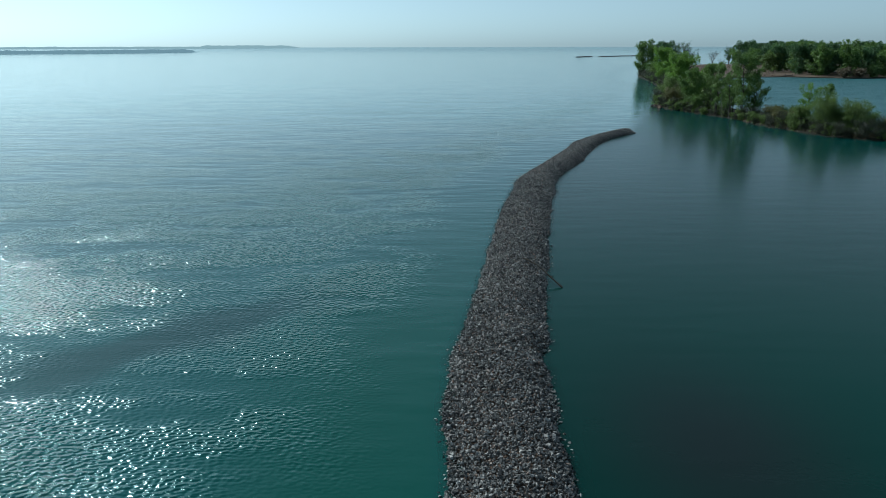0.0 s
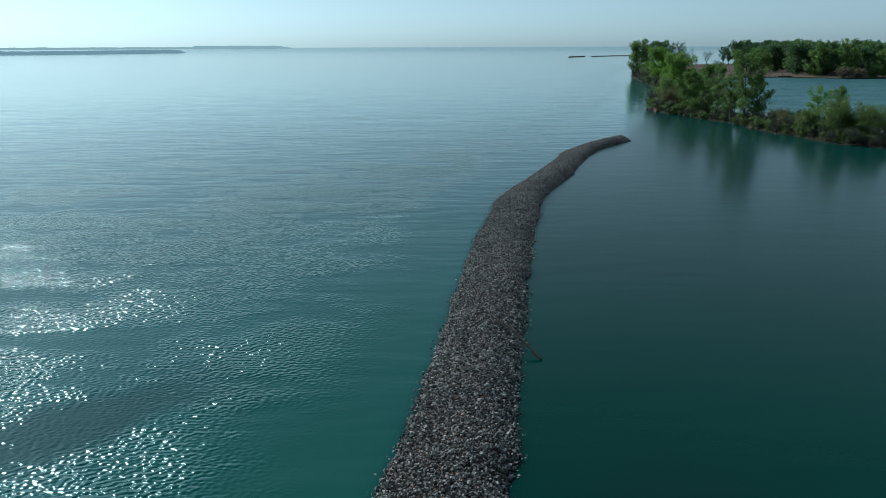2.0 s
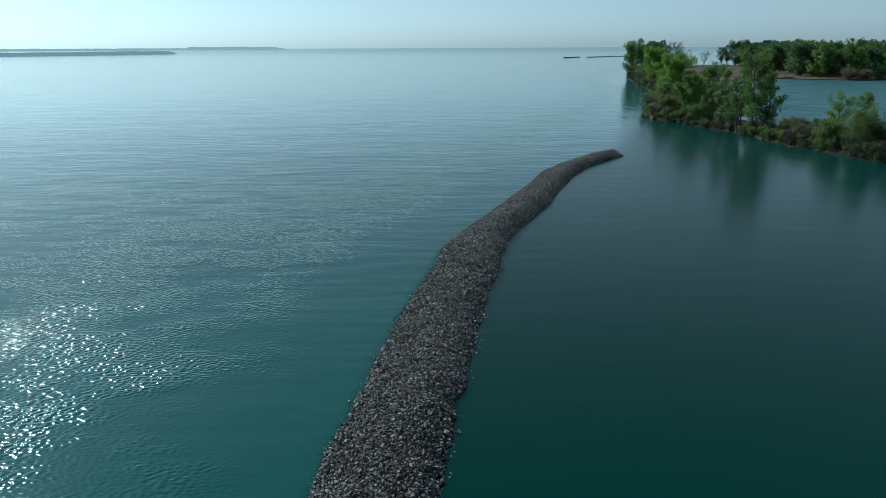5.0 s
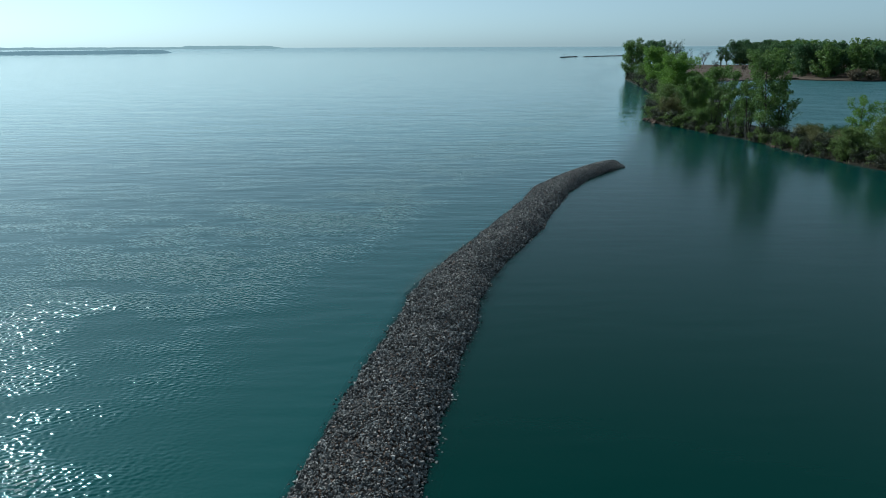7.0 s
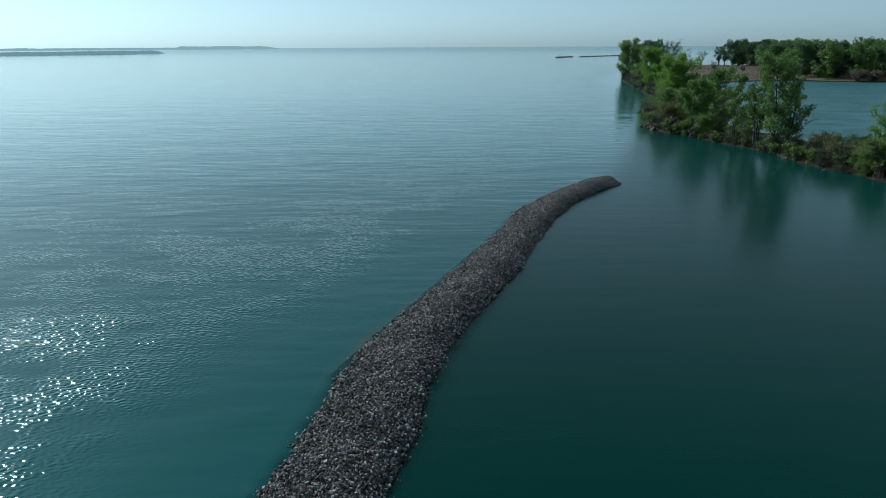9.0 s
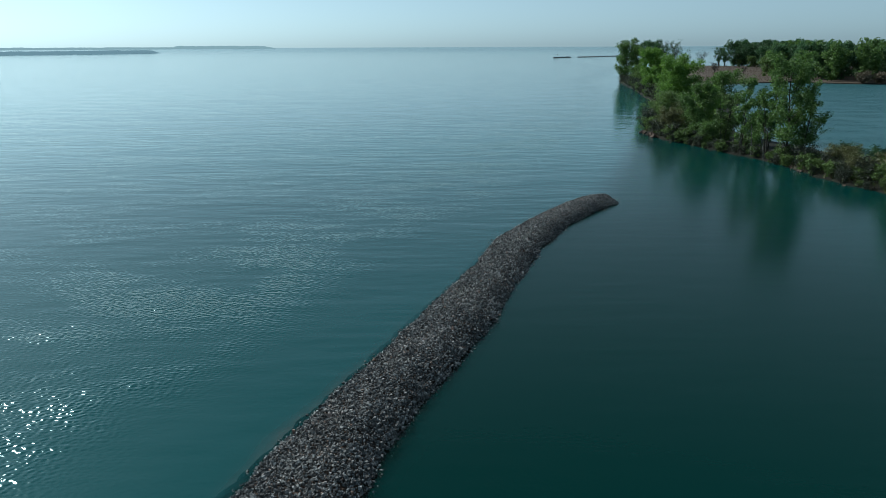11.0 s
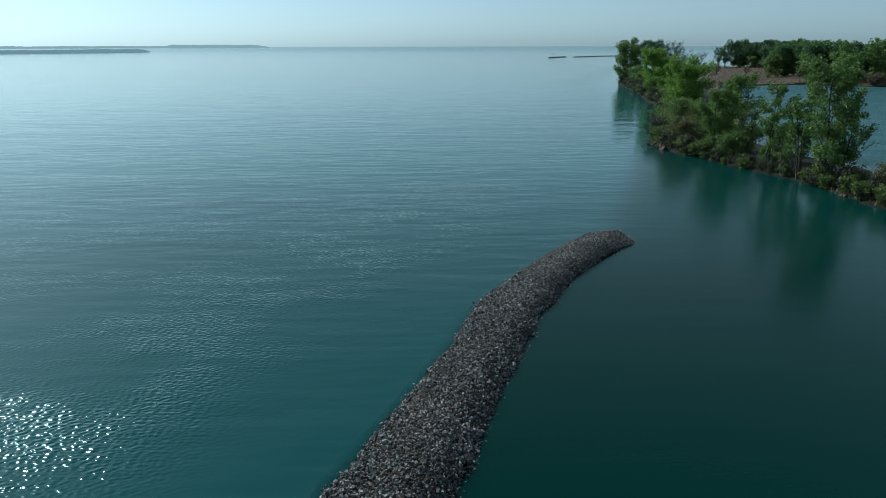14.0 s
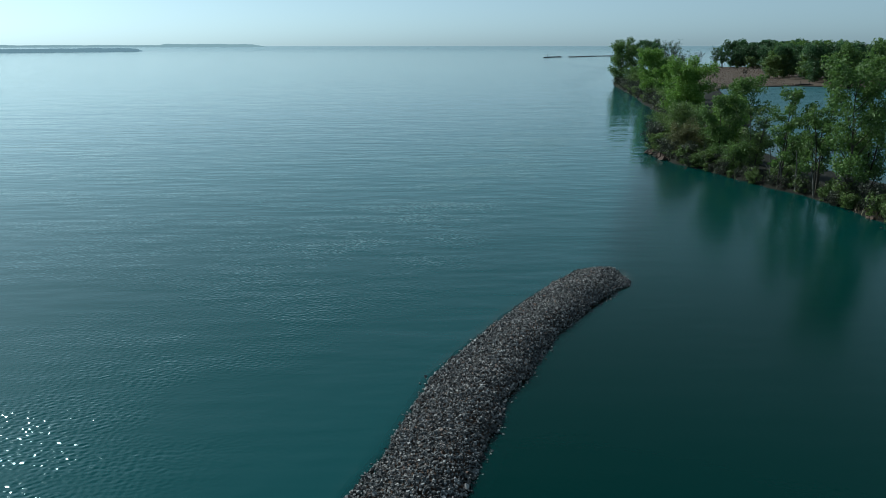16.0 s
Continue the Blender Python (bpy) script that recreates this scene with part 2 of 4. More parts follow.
def smooth_line(points, step):
    """Points along a Catmull-Rom line through the given ones, about step apart."""
    p = np.array(points, dtype=float)
    p = np.vstack([2 * p[0] - p[1], p, 2 * p[-1] - p[-2]])
    out = []
    for i in range(1, len(p) - 2):
        n = max(1, int(np.linalg.norm(p[i + 1] - p[i]) / step))
        for u in np.arange(n) / n:
            a, b, c, d = p[i - 1], p[i], p[i + 1], p[i + 2]
            out.append(0.5 * (2 * b + (c - a) * u + (2 * a - 5 * b + 4 * c - d) * u * u + (3 * b - a - 3 * c + d) * u ** 3))
    out.append(p[-2])
    return np.array(out)


class Tubes:
    """Collects tapered tubes into one mesh of quads."""

    def __init__(self):
        self.v, self.f, self.n = [], [], 0

    def add(self, pts, radii, sides=6):
        pts = np.asarray(pts, dtype=float)
        d = np.gradient(pts, axis=0)
        d /= np.linalg.norm(d, axis=1)[:, None] + 1e-9
        ref = np.array([0.31, 0.95, 0.05]) if abs(d[0][1]) < 0.8 else np.array([1.0, 0, 0])
        u = np.cross(d, ref)
        u /= np.linalg.norm(u, axis=1)[:, None] + 1e-9
        w = np.cross(d, u)
        a = np.linspace(0, 2 * np.pi, sides, endpoint=False)
        ring = np.cos(a)[None, :, None] * u[:, None] + np.sin(a)[None, :, None] * w[:, None]
        vv = pts[:, None] + ring * np.asarray(radii)[:, None, None]
        m = len(pts)
        i, j = np.meshgrid(np.arange(m - 1), np.arange(sides), indexing="ij")
        k = (j + 1) % sides
        f = np.stack([i * sides + j, i * sides + k, (i + 1) * sides + k, (i + 1) * sides + j], -1).reshape(-1, 4)
        self.v.append(vv.reshape(-1, 3))
        self.f.append(f + self.n)
        self.n += m * sides

    def mesh(self, name, mat):
        return mesh_from(name, np.vstack(self.v), np.vstack(self.f), mat, True)


def leaf_quads(rng, centres, size, slim=0.55, up=0.3):
    """A pointed four-cornered leaf at each centre."""
    n = len(centres)
    nor = rng.normal(size=(n, 3))
    nor[:, 2] += up * 2
    nor /= np.linalg.norm(nor, axis=1)[:, None]
    t = np.cross(nor, rng.normal(size=(n, 3)))
    t /= np.linalg.norm(t, axis=1)[:, None] + 1e-9
    s = np.cross(nor, t)
    L = (size * rng.uniform(0.6, 1.4, n))[:, None]
    v = np.stack([centres - t * L, centres + s * L * slim, centres + t * L, centres - s * L * slim], 1)
    f = np.arange(4 * n).reshape(n, 4)
    return v.reshape(-1, 3), f


# ---------------------------------------------------------------- breakwater plan: left and right edge at the water
STATIONS = [
    ((-0.11, 6.00), (3.60, 6.00)), ((-0.28, 19.50), (3.90, 19.50)), ((-0.33, 24.98), (4.00, 24.50)), ((-0.08, 29.39), (4.20, 29.00)),
    ((0.51, 32.33), (4.60, 32.50)), ((1.11, 36.52), (5.10, 36.60)), ((2.01, 43.00), (6.00, 42.80)), ((3.61, 54.50), (7.70, 54.30)),
    ((4.58, 61.01), (8.70, 61.00)), ((5.76, 67.04), (10.00, 67.80)), ((7.06, 74.57), (11.44, 75.95)), ((8.57, 78.93), (12.83, 79.85)),
    ((11.82, 87.35), (15.82, 87.34)), ((15.25, 96.61), (18.86, 96.19)), ((16.86, 101.40), (20.48, 100.84)), ((18.28, 105.52), (22.01, 104.77)),
    ((20.57, 109.69), (24.05, 109.31)), ((22.57, 113.03), (26.32, 112.65)), ((25.08, 116.87), (28.08, 114.69)), ((27.45, 119.76), (29.47, 116.90)),
    ((28.97, 120.20), (29.91, 118.30)),
]


def stations_fine():
    left = np.array([a for a, b in STATIONS])
    right = np.array([b for a, b in STATIONS])
    both = smooth_line(np.hstack([left, right]), 0.45)
    # the toes bulge in and out where the stone was tipped load by load
    rng = np.random.default_rng(5)
    n = len(both)
    across = both[:, 2:] - both[:, :2]
    across /= np.linalg.norm(across, axis=1)[:, None]
    taper = np.minimum(1, np.arange(n)[::-1] / 12)[:, None]
    for cols, amp in ((slice(0, 2), 0.06), (slice(2, 4), 0.09)):
        wave = np.interp(np.arange(n), np.arange(0, n, 5), rng.normal(0, amp, len(np.arange(0, n, 5)))) + np.interp(np.arange(n), np.arange(0, n, 2), rng.normal(0, amp * 0.5, len(np.arange(0, n, 2))))
        both[:, cols] += across * wave[:, None] * taper
    return both[:, :2], both[:, 2:]


LEFT, RIGHT = stations_fine()
MIDDLE = (LEFT + RIGHT) / 2
HALF = np.linalg.norm(RIGHT - LEFT, axis=1) / 2
CREST = 0.68


def mound_height(off, half):
    """Height of the rubble above the water, off metres from its middle line: a slow rise from the open side, a crest past the middle, a steep lee slope."""
    q = off / half
    top = CREST * np.minimum(1.0, half / 1.6)
    rise = np.clip((q + 1) / 1.25, 0, 1) ** 0.6
    fall = 1 - np.clip((q - 0.15) / 0.85, 0, 1) ** 2.4
    return np.where(np.abs(q) < 1, top * np.minimum(rise, fall), -(np.abs(q) - 1) * half * 0.55)


# ---------------------------------------------------------------- water
def spread(lo, hi, step, low_end, high_end, mid=None):
    """Grid lines: even between lo and hi, then ever wider out to the ends."""
    a = list(np.arange(lo, hi + 1e-6, step))
    if mid:
        a += list(np.arange(hi + mid[1], mid[0], mid[1]))
    s, x = step, a[-1]
    s = mid[1] if mid else step
    while x < high_end:
        s *= 1.25
        x = min(high_end, x + s)
        a.append(x)
    s, x, b = step, lo, []
    while x > low_end:
        s *= 1.25
        x = max(low_end, x - s)
        b.append(x)
    return np.array(b[::-1] + a)


def smoothstep(a, b, v):
    t = np.clip((v - a) / (b - a), 0, 1)
    return t * t * (3 - 2 * t)


def build_water():
    xs = spread(-26, 40, 0.5, -4950, 4950, (260, 3.0))
    ys = spread(4, 126, 0.55, -4950, 4950, (370, 3.0))
    gx, gy = np.meshgrid(xs, ys, indexing="ij")
    v = np.stack([gx, gy, np.zeros_like(gx)], -1).reshape(-1, 3)
    nx, ny = len(xs), len(ys)
    i, j = np.meshgrid(np.arange(nx - 1), np.arange(ny - 1), indexing="ij")
    f = np.stack([i * ny + j, (i + 1) * ny + j, (i + 1) * ny + j + 1, i * ny + j + 1], -1).reshape(-1, 4)
    me = mesh_from("water", v, f, WATER, True)
    p = v[:, :2]
    near = (p[:, 0] > -12) & (p[:, 0] < 44) & (p[:, 1] > 0) & (p[:, 1] < 130)
    out = np.full(len(v), 9.0)
    q = p[near]
    best = np.full(len(q), 99.0)
    for c, h in zip(MIDDLE, HALF):
        best = np.minimum(best, np.hypot(q[:, 0] - c[0], q[:, 1] - c[1]) - h)
    out[near] = best
    depth = np.clip(out * 0.5, 0.0, 4.0)
    # lee of the breakwater and of the spit
    cy = [0, *MIDDLE[::6, 1], 171, 254, 340, 500]
    cx = [1.6, *MIDDLE[::6, 0], 47, 72, 87, 140]
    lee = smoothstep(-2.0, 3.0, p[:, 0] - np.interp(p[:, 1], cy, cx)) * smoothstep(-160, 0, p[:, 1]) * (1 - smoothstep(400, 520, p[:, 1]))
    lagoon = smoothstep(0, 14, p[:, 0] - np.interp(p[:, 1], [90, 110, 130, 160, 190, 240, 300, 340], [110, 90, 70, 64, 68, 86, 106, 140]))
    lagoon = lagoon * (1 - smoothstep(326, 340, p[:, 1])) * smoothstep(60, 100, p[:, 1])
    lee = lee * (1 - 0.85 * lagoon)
    far_off = np.maximum(smoothstep(60, 420, np.hypot(p[:, 0], p[:, 1] - 40)) * (1 - 0.7 * lee), 6.0 * lagoon) + 3.0 * smoothstep(350, 2500, np.hypot(p[:, 0], p[:, 1]))
    aside = np.interp(p[:, 1], cy, cx) - 2.0 - p[:, 0]        # metres from the stones on the open side
    away = aside - 2.5 * smoothstep(44, 72, p[:, 1])          # the ruffled water keeps further off along the outer stretch
    ruffle = smoothstep(1.5, 9.0, away) * (1 - 0.34 * smoothstep(36, 56, p[:, 1]) - 0.10 * smoothstep(60, 100, p[:, 1]))
    ruffle *= 1 - 0.6 * smoothstep(84, 112, p[:, 1])
    ruffle *= 1 - 0.6 * smoothstep(120, 230, p[:, 1])
    ruffle *= 1 - 0.55 * smoothstep(14, 28, aside) * smoothstep(56, 76, p[:, 1])
    along, across = (p[:, 0] + 14 + p[:, 1] - 32) * 0.7071, (p[:, 0] + 14 - p[:, 1] + 32) * 0.7071
    slick = np.exp(-(along / 8.5) ** 4 - (across / (2.2 + 0.6 * np.sin(along * 0.8))) ** 4)
    ruffle = np.maximum(ruffle * (1 - 0.8 * slick), 2.0 * lagoon)
    shallow = smoothstep(-1, 1, aside) * (1 - smoothstep(3, 13, aside)) * (0.5 + 0.5 * smoothstep(70, 10, p[:, 1]))
    weed = np.maximum(0.5 * slick, np.exp(-((p[:, 0] - 9.5) / 4.5) ** 2 - ((p[:, 1] - 22) / 7.0) ** 2))
    for key, vals in (("depth", depth), ("shelter", lee), ("offshore", far_off), ("ruffle", ruffle), ("shallow", shallow), ("weed", weed), ("outer_dim", smoothstep(25, 95, p[:, 1])), ("spit_sheen", np.maximum(smoothstep(106, 132, p[:, 1]), smoothstep(34, 54, p[:, 0]) * smoothstep(70, 95, p[:, 1]))), ("lagoon", lagoon), ("far_sheen", smoothstep(108, 165, p[:, 1]))):
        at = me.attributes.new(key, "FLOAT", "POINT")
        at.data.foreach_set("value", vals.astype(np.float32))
    tagged(new("water", me), "teal lake water with light ripples and sun glitter", "water", kind="structure")


build_water()


# ---------------------------------------------------------------- land: the spit, the marsh and the wooded shore as one sheet
COAST = [
    (150, 62), (110, 82), (85, 97), (66, 107), (61, 110.5), (58.3, 116), (56.8, 123), (55.6, 130), (55.3, 136), (54.2, 143), (52.2, 150),
    (50.3, 158), (48.3, 165), (48, 171), (52, 182), (57.8, 196), (63.2, 211), (68.2, 231), (72, 254), (78, 286), (86.5, 338), (93, 356), (106, 385), (140, 462),
    (184, 532), (214, 530), (245, 560), (330, 600), (620, 640),
]
INNER = [
    (620, 330), (300, 322), (230, 318), (190, 314), (172, 311), (158, 318), (148, 325), (133, 322), (121, 317), (113, 309), (106, 290), (100, 268),
    (92, 240), (79, 210), (67, 186), (63, 170), (63.5, 160), (65, 148), (67, 138), (70, 130), (76, 122), (90, 113), (120, 98), (160, 80),
]


def build_land():
    rng = np.random.default_rng(3)
    a, b = smooth_line(COAST, 2.0), smooth_line(INNER, 2.0)
    ring = np.vstack([a, b])
    ring = ring + rng.normal(0, 0.22, ring.shape)
    tang = np.roll(ring, -1, 0) - np.roll(ring, 1, 0)
    outward = np.stack([-tang[:, 1], tang[:, 0]], 1)
    outward /= np.linalg.norm(outward, axis=1)[:, None] + 1e-9
    bm = bmesh.new()
    low = [bm.verts.new((*(p + o * 1.1), -0.5)) for p, o in zip(ring, outward)]
    mid = [bm.verts.new((*p, 0.06 + 0.1 * rng.random())) for p in ring]
    n = len(ring)
    top = [bm.verts.new((*(p - o * 0.6), 0.3 + 0.12 * rng.random())) for p, o in zip(ring, outward)]
    edges = []
    for i in range(n):
        k = (i + 1) % n
        bm.faces.new((low[i], low[k], mid[k], mid[i]))
        bm.faces.new((mid[i], mid[k], top[k], top[i]))
        edges.append(bm.edges.get((top[i], top[k])))
    bmesh.ops.triangle_fill(bm, edges=edges, use_beauty=True, use_dissolve=False)
    bmesh.ops.recalc_face_normals(bm, faces=bm.faces)
    me = bpy.data.meshes.new("ground")
    bm.to_mesh(me)
    bm.free()
    me.materials.append(GROUND)
    me.materials.append(SHADE_MUD)
    # bank sides and the whole spit take the shade-darkened soil
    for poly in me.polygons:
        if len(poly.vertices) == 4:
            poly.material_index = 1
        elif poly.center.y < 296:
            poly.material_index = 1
    tagged(new("ground", me), "low brown marsh ground and wooded sand spit in the lake", "ground", kind="structure")
    return ring[:len(a)], outward[:len(a)]


SHORE, SHORE_OUT = build_land()


# ---------------------------------------------------------------- far shores
def far_shore(name, points, height, deep, mat, seed, label, step):
    """A low wooded coast kilometres away: uneven tree tops over a bank."""
    rng = np.random.default_rng(seed)
    line = smooth_line(points, step)
    n = len(line)
    d = np.gradient(line, axis=0)
    d /= np.linalg.norm(d, axis=1)[:, None]
    back = np.stack([-d[:, 1], d[:, 0]], 1)
    if back[n // 2][1] < 0:
        back = -back
    wave = np.convolve(rng.normal(0, 1, n + 40), np.ones(9) / 3.0, "same")[20:20 + n]
    fine = rng.normal(0, 1, n)
    taper = np.minimum(1, np.minimum(np.arange(n), np.arange(n)[::-1]) / 6 + 0.25)
    top = height * (1 + 0.05 * wave + 0.035 * fine) * taper
    rows = []
    for off, frac, jit in ((0, 0.0, 0), (1.5, 0.5, 1.2), (4, 0.85, 2.0), (9, 1.0, 2.5), (deep, 0.93, 4.0), (deep * 1.6, 0.0, 0)):
        xy = line + back * (off + rng.normal(0, 1, (n, 1)) * jit)
        rows.append(np.column_stack([xy, top * frac * (1 + rng.normal(0, 0.04, n))]))
    v = np.vstack(rows)
    m = len(rows)
    i, j = np.meshgrid(np.arange(m - 1), np.arange(n - 1), indexing="ij")
    f = np.stack([i * n + j, i * n + j + 1, (i + 1) * n + j + 1, (i + 1) * n + j], -1).reshape(-1, 4)
    tagged(new(name, mesh_from(name, v, f, mat)), label, "far shore", kind="structure")


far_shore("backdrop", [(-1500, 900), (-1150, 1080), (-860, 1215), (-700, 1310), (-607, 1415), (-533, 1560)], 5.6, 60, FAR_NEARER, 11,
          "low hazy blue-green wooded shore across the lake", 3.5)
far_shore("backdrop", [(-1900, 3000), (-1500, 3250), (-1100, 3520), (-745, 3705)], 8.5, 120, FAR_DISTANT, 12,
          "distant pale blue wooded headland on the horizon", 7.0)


# ---------------------------------------------------------------- trees
def limb_path(rng, start, direction, length, n=5, lift=0.35):
    pts = [np.array(start, dtype=float)]
    d = np.array(direction, dtype=float)
    for _ in range(n - 1):
        d = d + rng.normal(0, 0.13, 3) + np.array([0, 0, lift / n])
        d /= np.linalg.norm(d)
        pts.append(pts[-1] + d * length / (n - 1))
    return np.array(pts)


def plant(name, seed, h, r, leaf_mat, label, category, base=0.25, stems=1, limbs=12, leaves=5000, leaf=0.22, clump=0.2, group="",
          peak=0.6, spread_stems=0.12, twigs=2, bark=None, thick=None, fill=1.0, sides=4):
    """A tree or shrub: tapered stems, limbs and twigs, and a crown of many small leaves in uneven clumps.
    h, r: height and half width; base: where the crown begins; peak: where it is widest."""
    rng = np.random.default_rng(seed)
    leaves, leaf, clump = int(leaves * 1.6), leaf * 0.62, clump * 1.15
    root = tagged(new(name), label, category, group)
    puff = clump * (r + 0.12 * h)
    h, r = h - 0.8 * puff, r * 0.88
    trunk, branch, clumps = Tubes(), Tubes(), []
    thick = thick or 0.007 * h + 0.045
    for s in range(stems):
        az = rng.uniform(0, 2 * np.pi)
        out = 0 if stems == 1 else spread_stems * h * rng.uniform(0.4, 1.2)
        hs = h * (rng.uniform(0.72, 1.0) if s else 0.97)
        foot = np.array([math.cos(az), math.sin(az), 0]) * (0.0 if stems == 1 else min(0.5 * r, 0.25 * out + 0.1 * s))
        u = np.linspace(0, 1, 8)
        bend = np.cumsum(rng.normal(0, 0.012 * h, (8, 2)), axis=0) * u[:, None]
        pts = np.column_stack([foot[0] + math.cos(az) * out * u ** 1.3 + bend[:, 0], foot[1] + math.sin(az) * out * u ** 1.3 + bend[:, 1], hs * u - 0.15])
        th = thick / math.sqrt(stems) * 1.15
        trunk.add(pts, th * (1 - 0.9 * u) + 0.012, 7)
        clumps.append((pts[-1], 0.7))
        clumps.append((pts[-2], 0.8))
        ga = rng.uniform(0, 6.28)
        for k in range(limbs):
            t = base * 0.85 + (0.96 - base * 0.85) * (k + rng.uniform(0, 0.9)) / limbs
            start = np.array([np.interp(t, u, pts[:, c]) for c in range(3)])
            ga += 2.4 + rng.normal(0, 0.3)
            span = (t - peak) / (1 - peak) if t > peak else (peak - t) / max(0.05, peak - base * 0.5)
            env = math.sqrt(max(0.06, 1 - min(1, span) ** 2)) * rng.uniform(0.65, 1.12)
            reach = r * env * (0.75 if stems > 1 else 1)
            rise = rng.uniform(0.4, 1.2)
            d = np.array([math.cos(ga), math.sin(ga), rise])
            d /= np.linalg.norm(d)
            path = limb_path(rng, start, d, reach * 1.28)
            tr = th * (1 - 0.85 * t) * 0.5 + 0.008
            branch.add(path, np.linspace(tr, 0.012, len(path)), sides)
            clumps += [(path[-1], 1.0), (path[-2], 0.95)]
            if rng.random() < fill:
                clumps.append((path[2], 0.8))
            for _ in range(twigs):
                q = path[rng.integers(2, 5)]
                dd = d + rng.normal(0, 0.6, 3)
                dd /= np.linalg.norm(dd)
                tw = limb_path(rng, q, dd, reach * rng.uniform(0.25, 0.5), 4)
                branch.add(tw, np.linspace(tr * 0.45 + 0.006, 0.008, 4), max(3, sides - 1))
                clumps.append((tw[-1], 0.8))
    part("trunk", trunk.mesh("trunk", bark or BARK), root)
    part("branch_work", branch.mesh("branch_work", bark or BARK), root, kind="stuff")
    if leaves:
        c = np.array([p for p, w in clumps])
        w = np.array([x for p, x in clumps]) * rng.uniform(0.55, 1.3, len(clumps))
        pick = rng.choice(len(c), leaves, p=w ** 2 / (w ** 2).sum())
        off = rng.normal(size=(leaves, 3))
        off /= np.linalg.norm(off, axis=1)[:, None]
        rad = rng.uniform(0.1, 1, leaves) ** 0.55
        cen = c[pick] + off * (rad * w[pick] * puff)[:, None] * np.array([1, 1, 0.8])
        cen[:, 2] = np.maximum(cen[:, 2], 0.1)
        v, f = leaf_quads(rng, cen, leaf)
        part("crown", mesh_from("crown", v, f, leaf_mat), root, kind="stuff")
    return root


def bare_plant(name, seed, h, r, label, category, stems=1, limbs=14, thick=0.14, group="", tips=0, leaf_mat=None):
    """A tree still without leaves: limbs, branches and many twigs."""
    rng = np.random.default_rng(seed)
    root = tagged(new(name), label, category, group)
    trunk, branch, ends = Tubes(), Tubes(), []
    for s in range(stems):
        az = rng.uniform(0, 6.28)
        out = 0 if stems == 1 else rng.uniform(0.3, 0.9) * r
        u = np.linspace(0, 1, 8)
        bend = np.cumsum(rng.normal(0, 0.02 * h, (8, 2)), axis=0) * u[:, None]
        pts = np.column_stack([math.cos(az) * out * u ** 1.2 + bend[:, 0], math.sin(az) * out * u ** 1.2 + bend[:, 1], h * rng.uniform(0.8, 1) * u - 0.15])
        trunk.add(pts, thick * (1 - 0.85 * u) + 0.01, 6)
        ga = rng.uniform(0, 6.28)
        for k in range(limbs):
            t = 0.28 + 0.68 * (k + rng.random() * 0.8) / limbs
            start = np.array([np.interp(t, u, pts[:, c]) for c in range(3)])
            ga += 2.4 + rng.normal(0, 0.3)
            d = np.array([math.cos(ga), math.sin(ga), rng.uniform(0.5, 1.2)])
            d /= np.linalg.norm(d)
            reach = r * math.sqrt(max(0.1, 1 - (2 * t - 1.1) ** 2)) * rng.uniform(0.7, 1.1)
            path = limb_path(rng, start, d, reach * 1.2, 6)
            tr = thick * (1 - 0.8 * t) * 0.55
            branch.add(path, np.linspace(tr, 0.02, 6), 5)
            for _ in range(5):
                q = path[rng.integers(1, 6)]
                dd = d + rng.normal(0, 0.55, 3)
                dd /= np.linalg.norm(dd)
                tw = limb_path(rng, q, dd, reach * rng.uniform(0.3, 0.6), 4)
                branch.add(tw, np.linspace(tr * 0.5 + 0.02, 0.025, 4), 4)
                for _ in range(5):
                    dd2 = dd + rng.normal(0, 0.6, 3)
                    dd2 /= np.linalg.norm(dd2)
                    t2 = limb_path(rng, tw[rng.integers(1, 4)], dd2, reach * rng.uniform(0.15, 0.35), 3)
                    branch.add(t2, np.linspace(0.022, 0.012, 3), 3)
                    ends.append(t2[-1])
    part("trunk", trunk.mesh("trunk", BARK), root)
    part("branch_work", branch.mesh("branch_work", BARK), root, kind="stuff")
    if tips:
        ends = np.array(ends)
        cen = ends[rng.integers(0, len(ends), tips)] + rng.normal(0, 0.25, (tips, 3))
        v, f = leaf_quads(rng, cen, 0.16)
        part("buds", mesh_from("buds", v, f, leaf_mat), root, kind="stuff")
    return root


def at(root, x, y, turn=0, scale=1.0, z=0.35):
    root.matrix_basis = pose(x, y, z, 0, 0, turn) @ Matrix.Scale(scale, 4)
    return root


SPIT = "trees on the spit"
FARSPIT = "trees at the end of the point"
# the far end of the point
at(plant("tree", 21, 14.3, 5.6, LEAF_MID, "tall leafy poplar at the tip of the point", "tree", base=0.03, limbs=24, leaves=7500, leaf=0.36, group=FARSPIT, peak=0.58), 88.5, 338)
at(plant("tree", 22, 14.6, 4.0, LEAF_DARK, "dark leafy tree behind the shore trees", "tree", base=0.2, limbs=16, leaves=4500, leaf=0.34, group=FARSPIT), 95.5, 343)
at(plant("tree", 23, 15.4, 4.2, LEAF_DARK, "slender half-leafed tree on the point", "tree", base=0.3, limbs=16, leaves=3000, leaf=0.34, group=FARSPIT, fill=0.4), 99.5, 336)
at(plant("tree", 24, 15.0, 3.6, LEAF_DARK, "thin-crowned tree with dark leaves", "tree", base=0.3, limbs=15, leaves=2600, leaf=0.34, group=FARSPIT, fill=0.3), 94.0, 322)
at(bare_plant("bare_tree", 25, 15.9, 4.8, "tall grey tree with hardly any leaves yet", "tree", stems=2, limbs=15, thick=0.26, group=FARSPIT, tips=2600, leaf_mat=LEAF_DARK), 103.0, 331, scale=0.86)
